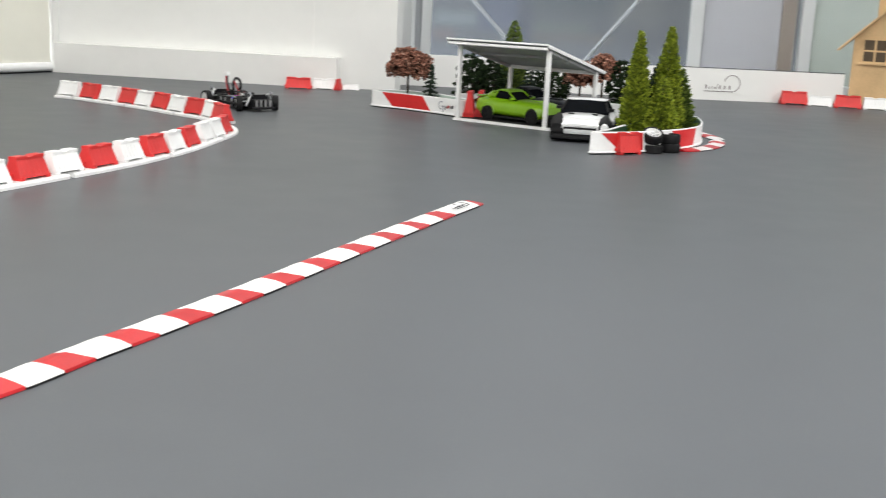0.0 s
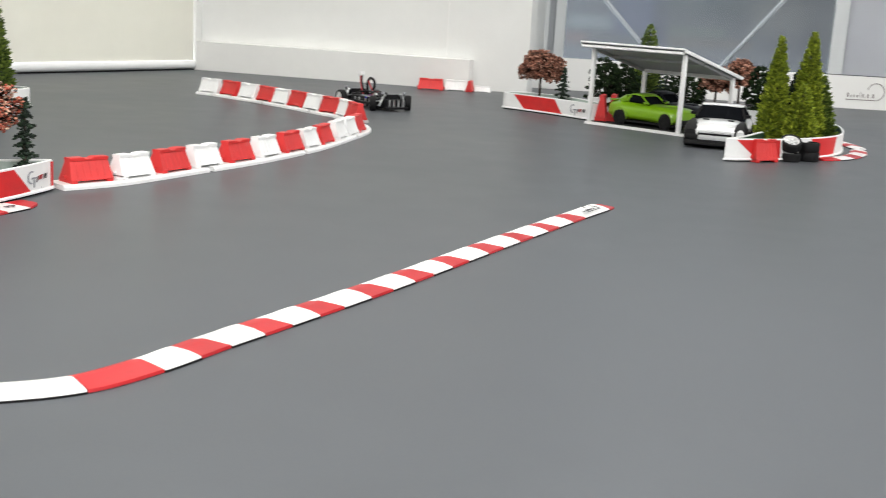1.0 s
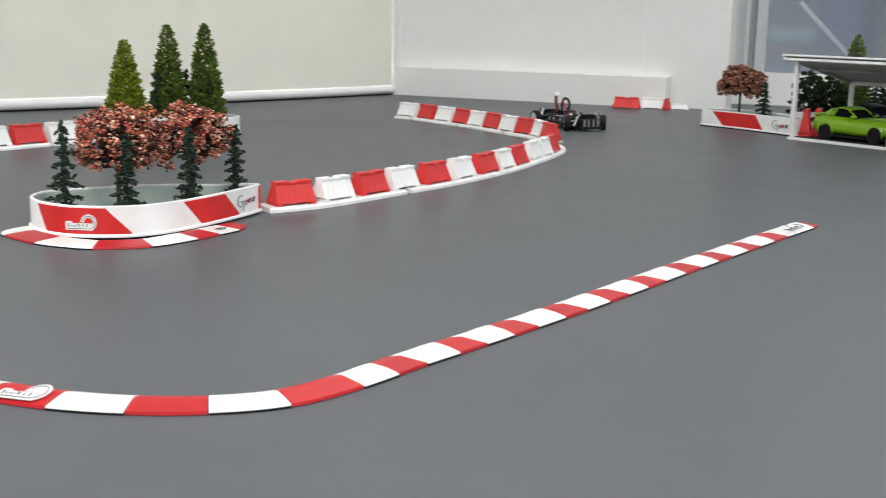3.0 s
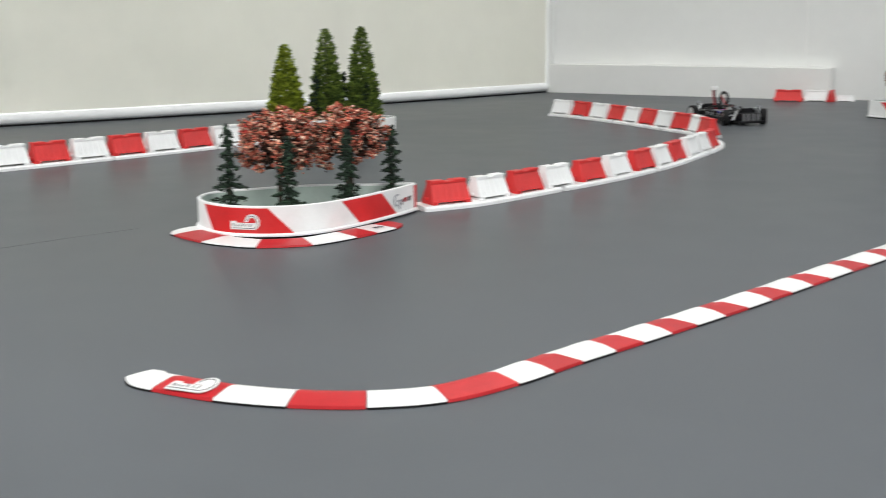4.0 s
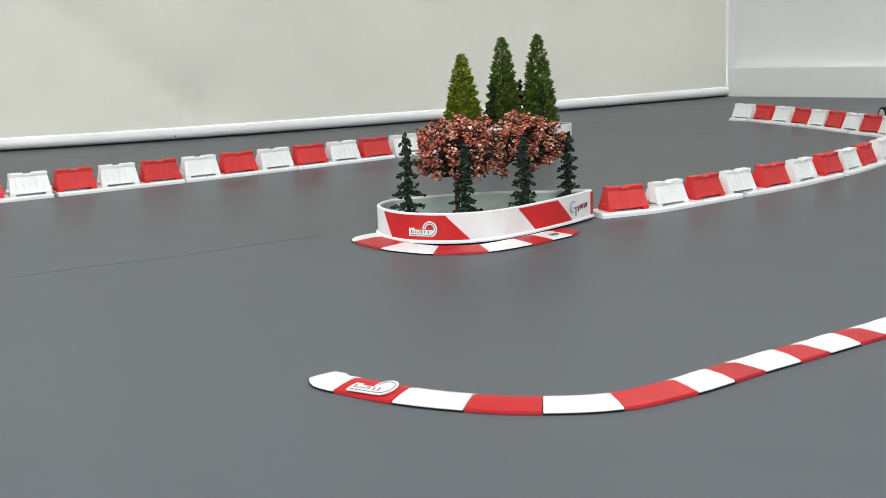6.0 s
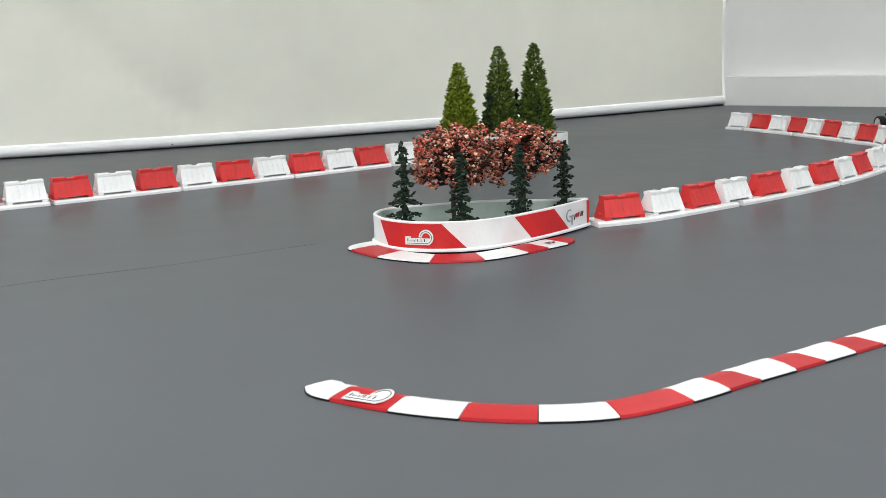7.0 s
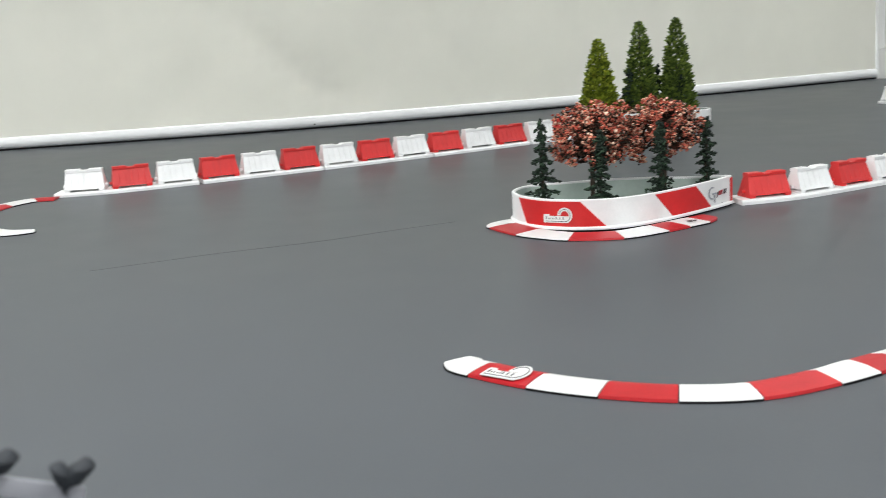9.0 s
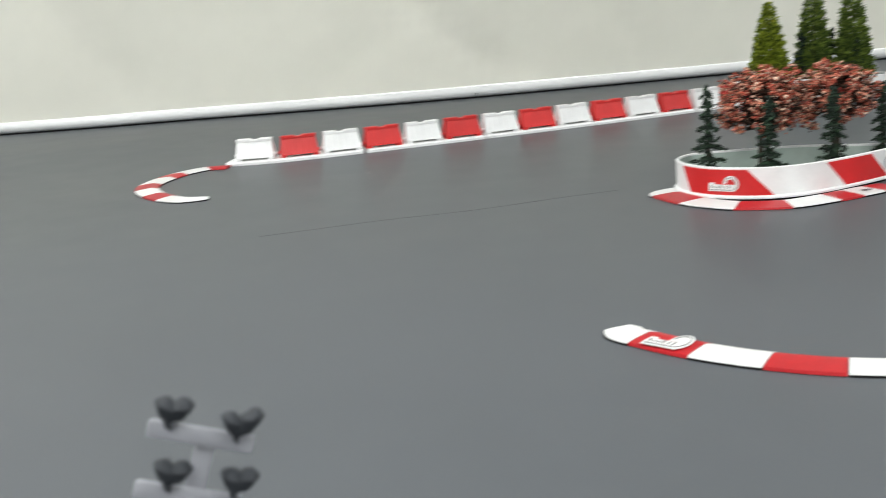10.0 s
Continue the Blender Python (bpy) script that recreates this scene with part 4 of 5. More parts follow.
maple(-1.272, 1.958, BED, 0.218, 0.094, 0.128, "rust-red and pink blossoming model maple in a white planter", clumps=88, lean=(0.010, 0.006))
maple(-1.162, 2.062, BED, 0.223, 0.074, 0.116, "rust-red and pink blossoming model maple in a white planter", clumps=66)
# planter by the blind
cypress(-2.100, 3.293, BED, 0.309, 0.080, LIME_LEAF, "yellow-green model conifer in the planter by the blind", full=0.58)
cypress(-2.009, 3.411, BED, 0.361, 0.077, MID_LEAF, "tall green model conifer in the planter by the blind", full=0.58)
cypress(-1.915, 3.489, BED, 0.364, 0.077, MID_LEAF, "tall green model conifer in the planter by the blind", full=0.58)
spruce(-1.978, 3.470, BED, 0.208, 0.044, "dark spruce between two tall conifers")
spruce(-2.026, 3.366, BED, 0.200, 0.050, "dark spruce before a tall conifer")
spruce(-1.893, 3.462, BED, 0.170, 0.050, "dark spruce before a tall conifer")
# beside and behind the carport
maple(-0.217, 4.728, BED, 0.236, 0.086, 0.120, "brown-red model maple in a planter beside the carport", clumps=120, mat=MAPLE_DARK, bit=0.0054)
spruce(-0.122, 4.689, BED, 0.175, 0.040, "small dark spruce beside a maple")
maple(0.052, 4.861, BED, 0.222, 0.078, 0.200, "dense dark green model bush behind the carport", clumps=58, mat=BUSH_LEAF, bit=0.0056, name="model_bush")
maple(0.131, 4.876, BED, 0.205, 0.070, 0.185, "dense dark green model bush behind the carport", clumps=58, mat=BUSH_LEAF, bit=0.0056, name="model_bush")
cypress(0.219, 4.969, BED, 0.365, 0.095, MID_LEAF, "tall green model conifer rising behind the carport")
spruce(0.294, 4.866, BED, 0.200, 0.085, "dark green spruce behind the carport", tiers=11)
maple(0.387, 4.831, BED, 0.205, 0.075, 0.185, "dense dark green model bush behind the carport", clumps=58, mat=BUSH_LEAF, bit=0.0056, name="model_bush")
maple(0.499, 4.827, BED, 0.212, 0.070, 0.105, "dull red model maple behind the carport", clumps=84, mat=MAPLE_DARK, bit=0.0052)
maple(0.578, 4.735, BED, 0.250, 0.062, 0.105, "dull red model maple behind the carport", clumps=84, mat=MAPLE_DARK, bit=0.0052)
maple(0.655, 4.700, BED, 0.236, 0.066, 0.205, "dense dark green model bush behind the white car", clumps=58, mat=BUSH_LEAF, bit=0.0056, name="model_bush")
# curved planter at the front
cypress(0.702, 4.107, BED, 0.250, 0.080, DARK_LEAF, "dark green model conifer in a curved planter", n=2600)
cypress(0.580, 3.796, BED, 0.360, 0.062, LIME_LEAF, "bushy yellow-green model conifer in a curved planter", n=4800, full=0.74)
cypress(0.693, 3.875, BED, 0.379, 0.072, LIME_LEAF, "bushy yellow-green model conifer in a curved planter", n=4800, full=0.72)
cypress(0.664, 3.785, BED, 0.215, 0.072, LIME_LEAF, "low yellow-green model conifer in a curved planter", n=2200)
cypress(0.772, 4.050, BED, 0.235, 0.066, MID_LEAF, "dark green model conifer in a curved planter", n=2000)

# ---- low white board before the window ----
BOARD_WHITE = material("white_board_foil", (0.86, 0.86, 0.85), 0.4, vary=0.012, scale=3)
board = thing("trackside_board", pose(0, 0, 0), "long low white board with a printed badge along the track edge", "board")
part("panel", boxes((-0.50, 1.10, 6.115, 6.135, 0.0, 0.166), bevel=0.001), BOARD_WHITE, board, smooth=False)
turned = pose(1.101, 6.115, 0, 0, 0, 5.5)
part("panel", boxes((0, 0.952, 0, 0.02, 0.0, 0.166), bevel=0.001), BOARD_WHITE, board, smooth=False, at=turned)
part("panel", boxes((1.40, 3.6, 0, 0.02, 0.0, 0.166), bevel=0.001), BOARD_WHITE, board, smooth=False, at=turned)
part("top_strip", boxes((0, 0.952, 0.004, 0.020, 0.1662, 0.170)), PAD, board, "dark strip along the top edge", smooth=False, at=turned)
mark(board, turned @ pose(0.285, -0.001, 0.082, 90, 0, 0), 0.215, plate=False, ink=material("faded_print", (0.16, 0.12, 0.13), 0.5))

# ---- carport ----
FL, FR = Vector((-0.006, 4.337, 0)), Vector((0.309, 4.114, 0))
CU = (FR - FL).normalized()
CV = Vector((-CU.y, CU.x, 0))
carport_m = Matrix((CU, CV, Vector((0, 0, 1)))).transposed().to_4x4()
carport_m.translation = FL
carport = thing("carport", carport_m, "white model carport with a sloping grey roof over parked cars", "carport")
CW, CD, HF, HB = (FR - FL).length, 0.352, 0.2737, 0.1920
for px, py, h in ((0, 0, HF), (CW, 0, HF), (0, CD, HB), (CW, CD, HB)):
    part("post", boxes((px - 0.007, px + 0.007, py - 0.007, py + 0.007, 0.0082, h + 0.0085), bevel=0.0012), WHITE, carport)
part("base_plate", boxes((-0.012, CW + 0.036, -0.014, CD + 0.02, 0.0, 0.008), bevel=0.001), WHITE, carport, smooth=False)
part("floor_mat", boxes((-0.008, CW + 0.010, 0.014, CD, 0.0082, 0.0095)), material("dark_mat", (0.020, 0.021, 0.023), 0.75, spec=0.2), carport, "dark grey floor mat", smooth=False)
slope = math.degrees(math.atan2(HB - HF, CD))
roof_m = pose(0, 0, HF + 0.002, slope, 0, 0)
part("roof", boxes((-0.030, CW + 0.014, -0.042, CD + 0.045, 0.0122, 0.017), bevel=0.001), ROOF_GREY, carport, "flat grey roof sheet", smooth=False, at=roof_m)
part("soffit", boxes((-0.028, CW + 0.012, -0.030, CD + 0.040, 0.0075, 0.0118)), SOFFIT, carport, "grey underside", smooth=False, at=roof_m)
for y0, y1 in ((-0.049, -0.0425), (CD + 0.0455, CD + 0.052)):
    part("fascia", boxes((-0.036, CW + 0.020, y0, y1, 0.0125, 0.019), bevel=0.001), WHITE, carport, smooth=False, at=roof_m)
for x0, x1 in ((-0.0365, -0.0305), (CW + 0.0145, CW + 0.0205)):
    part("fascia", boxes((x0, x1, -0.0420, CD + 0.0450, 0.0070, 0.019), bevel=0.001), WHITE, carport, smooth=False, at=roof_m)
part("gutter", boxes((-0.030, CW + 0.014, -0.044, -0.032, -0.002, 0.0072), bevel=0.001), WHITE, carport, smooth=False, at=roof_m)
part("beam", boxes((0.0075, CW - 0.0075, -0.006, 0.006, 0.0, 0.0070), bevel=0.001), SOFFIT, carport, smooth=False, at=roof_m)
part("purlin", boxes((0.010, CW - 0.010, 0.120, 0.132, -0.003, 0.0070), bevel=0.001), SOFFIT, carport, "grey cross strip under the roof", smooth=False, at=roof_m)
for x0 in (-0.007, CW - 0.007):
    part("beam", boxes((x0, x0 + 0.014, 0.0075, 0.1195, -0.004, 0.0070), (x0, x0 + 0.014, 0.1325, CD - 0.0075, -0.004, 0.0070), bevel=0.001), SOFFIT, carport, smooth=False, at=roof_m)
part("beam", boxes((0.0075, CW - 0.0075, CD - 0.006, CD + 0.006, -0.006, 0.0070), bevel=0.001), WHITE, carport, smooth=False, at=roof_m)


# ---- model cars ----
def loft(bm, sections, n=14, square=3.2):
    """Rounded cross sections along x: (x, half width, bottom, top)."""
    rings = []
    for x, w, z0, z1 in sections:
        ring = []
        for k in range(n * 2):
            a = 2 * math.pi * (k + 0.5) / (n * 2)
            c, s = math.cos(a), math.sin(a)
            q = (abs(c) ** square + abs(s) ** square) ** (-1 / square)
            ring.append(bm.verts.new((x, w * c * q, (z0 + z1) / 2 + (z1 - z0) / 2 * s * q)))
        rings.append(ring)
    m = n * 2
    for a, b in zip(rings, rings[1:]):
        for k in range(m):
            bm.faces.new((a[k], b[k], b[(k + 1) % m], a[(k + 1) % m]))
    bm.faces.new(rings[0])
    bm.faces.new(rings[-1][::-1])
    return bm


def wheel(parent, x, y, z, r, w, rim_mat, spokes=10, steer=0.0):
    """A wheel standing upright, its axle along y."""
    at = pose(x, y, z, 0, 0, steer)
    bm = bmesh.new()
    prof = [(0.74 * r, -w / 2), (0.93 * r, -w / 2), (r, -w / 2 + 0.12 * w), (r, w / 2 - 0.12 * w), (0.93 * r, w / 2), (0.74 * r, w / 2)]
    seg = 28
    rings = [[bm.verts.new((q * math.cos(2 * math.pi * k / seg), v, q * math.sin(2 * math.pi * k / seg))) for q, v in prof] for k in range(seg)]
    for k in range(seg):
        a, b = rings[k], rings[(k + 1) % seg]
        for j in range(len(prof)):
            bm.faces.new((a[j], a[(j + 1) % len(prof)], b[(j + 1) % len(prof)], b[j]))
    tyre = part("wheel", bm, BLACK, parent, "black rubber tyre", at=at)
    bm = bmesh.new()
    prof = [(0.735 * r, -w / 2 + 0.001), (0.735 * r, w / 2 - 0.001), (0.66 * r, w / 2 - 0.001), (0.60 * r, w * 0.2), (0.60 * r, -w * 0.2), (0.66 * r, -w / 2 + 0.001)]
    rings = [[bm.verts.new((q * math.cos(2 * math.pi * k / seg), v, q * math.sin(2 * math.pi * k / seg))) for q, v in prof] for k in range(seg)]
    for k in range(seg):
        a, b = rings[k], rings[(k + 1) % seg]
        for j in range(len(prof)):
            bm.faces.new((a[j], a[(j + 1) % len(prof)], b[(j + 1) % len(prof)], b[j]))
    rim = part("rim", bm, rim_mat, tyre)
    for sy in (-1, 1):
        bm = bmesh.new()
        for k in range(spokes):
            a = 2 * math.pi * k / spokes
            rod(bm, (0.12 * r * math.cos(a), sy * w * 0.30, 0.12 * r * math.sin(a)), (0.63 * r * math.cos(a), sy * w * 0.36, 0.63 * r * math.sin(a)), 0.075 * r, 0.05 * r, seg=6)
        part("spokes", bm, rim_mat, tyre)
        bm = bmesh.new()
        rod(bm, (0, 0, 0), (0, sy * w * 0.42, 0), 0.16 * r, 0.13 * r, seg=12)
        part("hub_nut", bm, ALU if rim_mat is RIM else rim_mat, tyre)
    return tyre


def coupe(name, m, paint, label, white=False):
    t = thing(name, m, label, "model car", "parked model cars")
    L, W = 0.42, 0.098
    bm = bmesh.new()
    loft(bm, [(-0.205, 0.084, 0.032, 0.082), (-0.195, 0.092, 0.024, 0.096), (-0.150, 0.099, 0.020, 0.102), (-0.120, 0.099, 0.018, 0.101), (-0.070, 0.093, 0.018, 0.098), (0.0, 0.092, 0.016, 0.095), (0.070, 0.093, 0.016, 0.093), (0.120, 0.099, 0.018, 0.091), (0.150, 0.098, 0.018, 0.088), (0.176, 0.091, 0.022, 0.082), (0.190, 0.083, 0.030, 0.072)] if not white else [(-0.205, 0.080, 0.032, 0.070), (-0.195, 0.090, 0.024, 0.086), (-0.160, 0.098, 0.020, 0.092), (-0.090, 0.096, 0.018, 0.090), (0.0, 0.094, 0.016, 0.086), (0.080, 0.095, 0.016, 0.089), (0.135, 0.099, 0.018, 0.085), (0.180, 0.093, 0.022, 0.075), (0.205, 0.080, 0.030, 0.061)])
    part("body", bm, paint, t)
    bm = bmesh.new()
    loft(bm, [(-0.165, 0.062, 0.088, 0.098), (-0.126, 0.069, 0.088, 0.122), (-0.078, 0.070, 0.088, 0.133), (-0.036, 0.069, 0.088, 0.129), (0.016, 0.067, 0.084, 0.095)] if not white else [(-0.150, 0.074, 0.080, 0.088), (-0.105, 0.084, 0.080, 0.118), (-0.050, 0.086, 0.080, 0.131), (0.000, 0.086, 0.080, 0.1285), (0.062, 0.083, 0.080, 0.092)], square=3.6)
    for v in bm.verts:
        v.co.y *= 1 - (4.0 if white else 0.0) * max(0.0, v.co.z - 0.084)
    part("cabin", bm, GLASS_DARK, t, "dark tinted windows")
    bm = bmesh.new()
    loft(bm, [(-0.160, 0.064, 0.096, 0.1015), (-0.128, 0.068, 0.117, 0.1240), (-0.078, 0.069, 0.126, 0.1355), (-0.038, 0.066, 0.123, 0.1325), (-0.028, 0.061, 0.119, 0.1255)] if not white else [(-0.112, 0.068, 0.113, 0.1195), (-0.050, 0.071, 0.126, 0.1335), (-0.002, 0.069, 0.1255, 0.1308), (0.003, 0.066, 0.1250, 0.1285)], square=4)
    part("roof", bm, paint, t)
    for sy in (-1, 1):
        for x0, z0, x1, z1, r in ((-0.108, 0.114, -0.150, 0.086, 0.0035), (0.012, 0.121, 0.058, 0.091, 0.0035), (-0.045, 0.126, -0.052, 0.086, 0.0035)) if white else ((-0.112, 0.116, -0.142, 0.098, 0.0125), (-0.030, 0.123, 0.014, 0.094, 0.0035), (-0.092, 0.124, -0.112, 0.100, 0.0075)):
            bm = bmesh.new()
            rod(bm, (x0, sy * (0.0670 if white else 0.0655), z0), (x1, sy * (0.0800 if white else 0.0670), z1), r, r * 1.15, seg=6)
            part("pillar", bm, BLACK if white else paint, t)
        bm = bmesh.new()
        box(bm, 0.022 - 0.020 * (not white), 0.036 - 0.020 * (not white), sy * 0.088 - 0.012, sy * 0.088 + 0.010, 0.094, 0.104, bevel=0.002)
        part("mirror", bm, BLACK if white else paint, t)
        bm = bmesh.new()
        if white:
            loft(bm, [(0.115, 0.010, 0.060, 0.0890), (0.160, 0.020, 0.046, 0.0850), (0.194, 0.022, 0.040, 0.0730), (0.2085, 0.017, 0.040, 0.0600)], n=14, square=2.4)
            bmesh.ops.translate(bm, verts=bm.verts, vec=(0, sy * 0.078, 0))
        else:
            box(bm, 0.176, 0.1875, sy * 0.062 - 0.016, sy * 0.062 + 0.016, 0.052, 0.064, bevel=0.003)
        part("headlight", bm, BLACK, t, "dark headlight")
        for x in (-0.128, 0.128):
            bm = bmesh.new()
            rod(bm, (x, sy * 0.0925, 0.031), (x, sy * 0.0988, 0.031), 0.0365, seg=24)
            part("wheel_arch", bm, BLACK, t, "black wheel arch")
            if not white:
                bm = bmesh.new()
                tube(bm, [(x + 0.0395 * math.cos(radians(a)), sy * 0.0965, 0.030 + 0.0395 * math.sin(radians(a))) for a in range(-8, 189, 14)], 0.0052, 8)
                part("fender_lip", bm, paint, t)
            wheel(t, x, sy * 0.0905, 0.0305, 0.0305, 0.024, BLACK if not white else RIM, 8)
    bm = bmesh.new()
    box(bm, 0.195 if white else 0.181, 0.209 if white else 0.193, -0.062, 0.062, 0.022, 0.042, bevel=0.004)
    part("grille", bm, BLACK, t, "black grille")
    bm = bmesh.new()
    box(bm, 0.155, 0.216 if white else 0.199, -0.092, 0.092, 0.012, 0.020, bevel=0.002)
    part("front_lip", bm, BLACK, t, "black front lip")
    bm = bmesh.new()
    box(bm, -0.12, 0.12, -0.094, 0.094, 0.012, 0.020, bevel=0.002)
    part("underbody", bm, BLACK, t, "black underbody")
    if white:
        for sy in (-1, 1):
            bm = bmesh.new()
            box(bm, 0.108, 0.120, sy * 0.040 - 0.010, sy * 0.040 + 0.010, 0.0860, 0.0895, bevel=0.001)
            part("hood_vent", bm, BLACK, t, "black bonnet vent")
        bm = bmesh.new()
        box(bm, 0.168, 0.213, -0.097, 0.097, 0.010, 0.0270, bevel=0.006)
        part("bumper", bm, BLACK, t, "black lower bumper")
        for sy in (-1, 1):
            bm = bmesh.new()
            box(bm, 0.168, 0.2105, sy * 0.0755 - 0.0205, sy * 0.0755 + 0.0205, 0.0272, 0.0470, bevel=0.006)
            part("bumper_corner", bm, BLACK, t, "black bumper corner")
        bm = bmesh.new()
        box(bm, 0.196, 0.2085, -0.054, 0.054, 0.0272, 0.0535, bevel=0.003)
        nose = part("nose_grille", bm, BLACK, t, "black upper grille")
        bm = bmesh.new()
        box(bm, 0.2087, 0.2145, -0.052, 0.052, 0.0290, 0.0445, bevel=0.0045)
        part("grille_bar", bm, SILVER, nose, "broad silver grille band")
        bm = bmesh.new()
        box(bm, 0.2088, 0.2125, -0.052, 0.052, 0.0505, 0.0530, bevel=0.0008)
        part("grille_rim", bm, SILVER, nose, "thin silver grille rim")
        bm = bmesh.new()
        rod(bm, (0.190, 0.079, 0.0540), (0.2125, 0.080, 0.0500), 0.0165, 0.0125, seg=18)
        part("lamp_lens", bm, WHITE_PAINT, t, "pale headlight lens")
        bm = bmesh.new()
        rod(bm, (0.2085, 0.0, 0.0475), (0.2150, 0.0, 0.0475), 0.0048, seg=14)
        part("nose_badge", bm, BLACK, t, "dark round nose badge")
        bm = bmesh.new()
        box(bm, -0.205, -0.175, -0.090, 0.090, 0.120, 0.124, bevel=0.001)
        for sy in (-1, 1):
            box(bm, -0.200, -0.180, sy * 0.06 - 0.002, sy * 0.06 + 0.002, 0.080, 0.121)
        part("rear_wing", bm, BLACK, t, "black rear wing")
    else:
        bm = bmesh.new()
        box(bm, 0.075, 0.130, -0.026, 0.026, 0.088, 0.0965, bevel=0.003)
        part("hood_scoop", bm, paint, t)
        bm = bmesh.new()
        box(bm, -0.206, -0.176, -0.080, 0.080, 0.096, 0.103, bevel=0.002)
        part("spoiler", bm, paint, t)
    return t


coupe("green_car", Matrix.LocRotScale((0.231, 4.328, 0.0095), Euler((0, 0, radians(-36))), (0.77, 0.80, 0.86)), GREEN_PAINT, "bright lime green model coupe parked under the carport")
coupe("black_car", Matrix.LocRotScale((0.303, 4.432, 0.0095), Euler((0, 0, radians(-36))), (0.77, 0.76, 0.90)), BLACK_PAINT, "glossy black model coupe parked behind the green one")
coupe("white_car", pose(0.437, 3.958, 0.0, 0, 0, -101), WHITE_PAINT, "white model coupe with black bumper parked by the carport", white=True)

# ---- stacked tyres ----
for tx, ty, tz, rx, rz, tw in ((0.609, 3.580, 0.0124, 90, 10, 0.0245), (0.671, 3.620, 0.0146, 90, 50, 0.0288), (0.669, 3.618, 0.0437, 90, 80, 0.0288), (0.606, 3.572, 0.0540, -60, 8, 0.0272)):
    spare_tyre = thing("spare_wheel", pose(tx, ty, tz, rx, 0, rz), "black rubber model tyre stacked against a planter" if rx == 90 else "model tyre with a white spoked rim leaning on a stack", "model wheel", "stacked spare wheels")
    wheel(spare_tyre, 0, 0, 0, 0.0325, tw, BLACK if rx == 90 else RIM, 8 if rx == 90 else 6)

# loose barriers
def loose(c, x, y, yaw, s=1.0, tall=1.0, z=0.0):
    ob = copy_thing(spare[c], scaled(x, y, z, yaw, s, tall))
    ob.matrix_basis = scaled(x, y, z, yaw, s, tall)
    tagged(ob, "loose red plastic barrier standing on the grey floor" if c == "r" else "loose white plastic barrier standing on the grey floor")
    return ob


loose("r", -0.775, 5.510, 2, 1.10, 0.84)
loose("w", -0.657, 5.548, 2, 0.96, 0.92)
loose("r", -0.588, 5.540, 86, 0.62, 1.45)
loose("w", -0.530, 5.575, 0, 0.70, 0.70)
loose("r", 1.765, 6.120, 0, 1.25, 0.95)
loose("w", 1.893, 6.075, -22, 1.1, 0.85)
loose("r", 2.022, 6.035, -12, 1.2, 0.95)
loose("w", 2.158, 6.015, -8, 1.12, 0.95)
loose("r", 0.520, 3.515, 36, 0.76, 1.54)
loose("r", 0.040, 4.409, 84, 0.76, 2.20, 0.0096)
loose("r", 0.083, 4.429, 84, 0.76, 2.25, 0.0096)

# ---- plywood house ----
# dark brown for flat sheets that paint the shaded inside of the house
SHADE = material("painted_interior_shade", (0.085, 0.060, 0.036), 0.8, vary=0.25, scale=30)
house = thing("model_house", pose(2.046, 6.225, 0, 0, 0, -20), "raw plywood model house with a small four-pane window", "model house")
bm = bmesh.new()
hw, hh, hd, ap = 0.47, 0.325, 0.26, 0.552
left = 0.034
poly = [(left, 0), (hw, 0), (hw, hh), (hw / 2, ap), (left, hh + left * (ap - hh) / (hw / 2))]
fr = [bm.verts.new((x, 0, z)) for x, z in poly]
bk = [bm.verts.new((x, 0.006, z)) for x, z in poly]
bm.faces.new(fr)
bm.faces.new(bk[::-1])
for k in range(5):
    bm.faces.new((fr[k], fr[(k + 1) % 5], bk[(k + 1) % 5], bk[k]))
part("front_wall", bm, PINE, house, smooth=False)
part("side_wall", boxes((left, left + 0.006, 0.0065, hd, 0, hh)), PINE, house, smooth=False)
part("side_wall", boxes((hw - 0.006, hw, 0.0065, hd, 0, hh)), PINE, house, smooth=False)
part("back_wall", boxes((left + 0.0065, hw - 0.0065, hd - 0.006, hd, 0, hh)), PINE, house, smooth=False)
pitch = math.degrees(math.atan2(ap - hh, hw / 2))
run = math.hypot(ap - hh, hw / 2)
part("roof", boxes((-0.055, run, -0.045, hd + 0.04, 0.002, 0.012), bevel=0.001), PINE, house, "plywood roof board", smooth=False, at=pose(0, 0, hh, 0, -pitch, 0))
part("roof", boxes((-0.055, run, -0.045, hd + 0.04, 0.002, 0.012), bevel=0.001), PINE, house, "plywood roof board", smooth=False, at=Matrix.Translation((hw, 0, hh)) @ Matrix.Rotation(math.pi, 4, "Z") @ pose(0, -hd, 0, 0, -pitch, 0))
for wx in (0.088, 0.278):
    win = part("window", boxes((wx, wx + 0.112, -0.001, -0.0003, 0.240, 0.352)), SHADE, house, "dark four-pane window", smooth=False)
    part("window_frame", boxes((wx - 0.007, wx, -0.006, 0, 0.233, 0.359), (wx + 0.112, wx + 0.119, -0.006, 0, 0.233, 0.359), (wx, wx + 0.112, -0.006, 0, 0.352, 0.359), (wx, wx + 0.112, -0.006, 0, 0.233, 0.240), (wx + 0.051, wx + 0.061, -0.005, -0.0012, 0.240, 0.352), (wx, wx + 0.112, -0.004, -0.0012, 0.291, 0.300)), PINE, win, "pale wooden cross frame", smooth=False)
    part("window_sill", boxes((wx - 0.014, wx + 0.126, -0.014, 0, 0.222, 0.2325), bevel=0.001), PINE, win, smooth=False)
bm = bmesh.new()
rod(bm, (hw / 2, -0.002, 0.452), (hw / 2, -0.0004, 0.452), 0.036, seg=8)
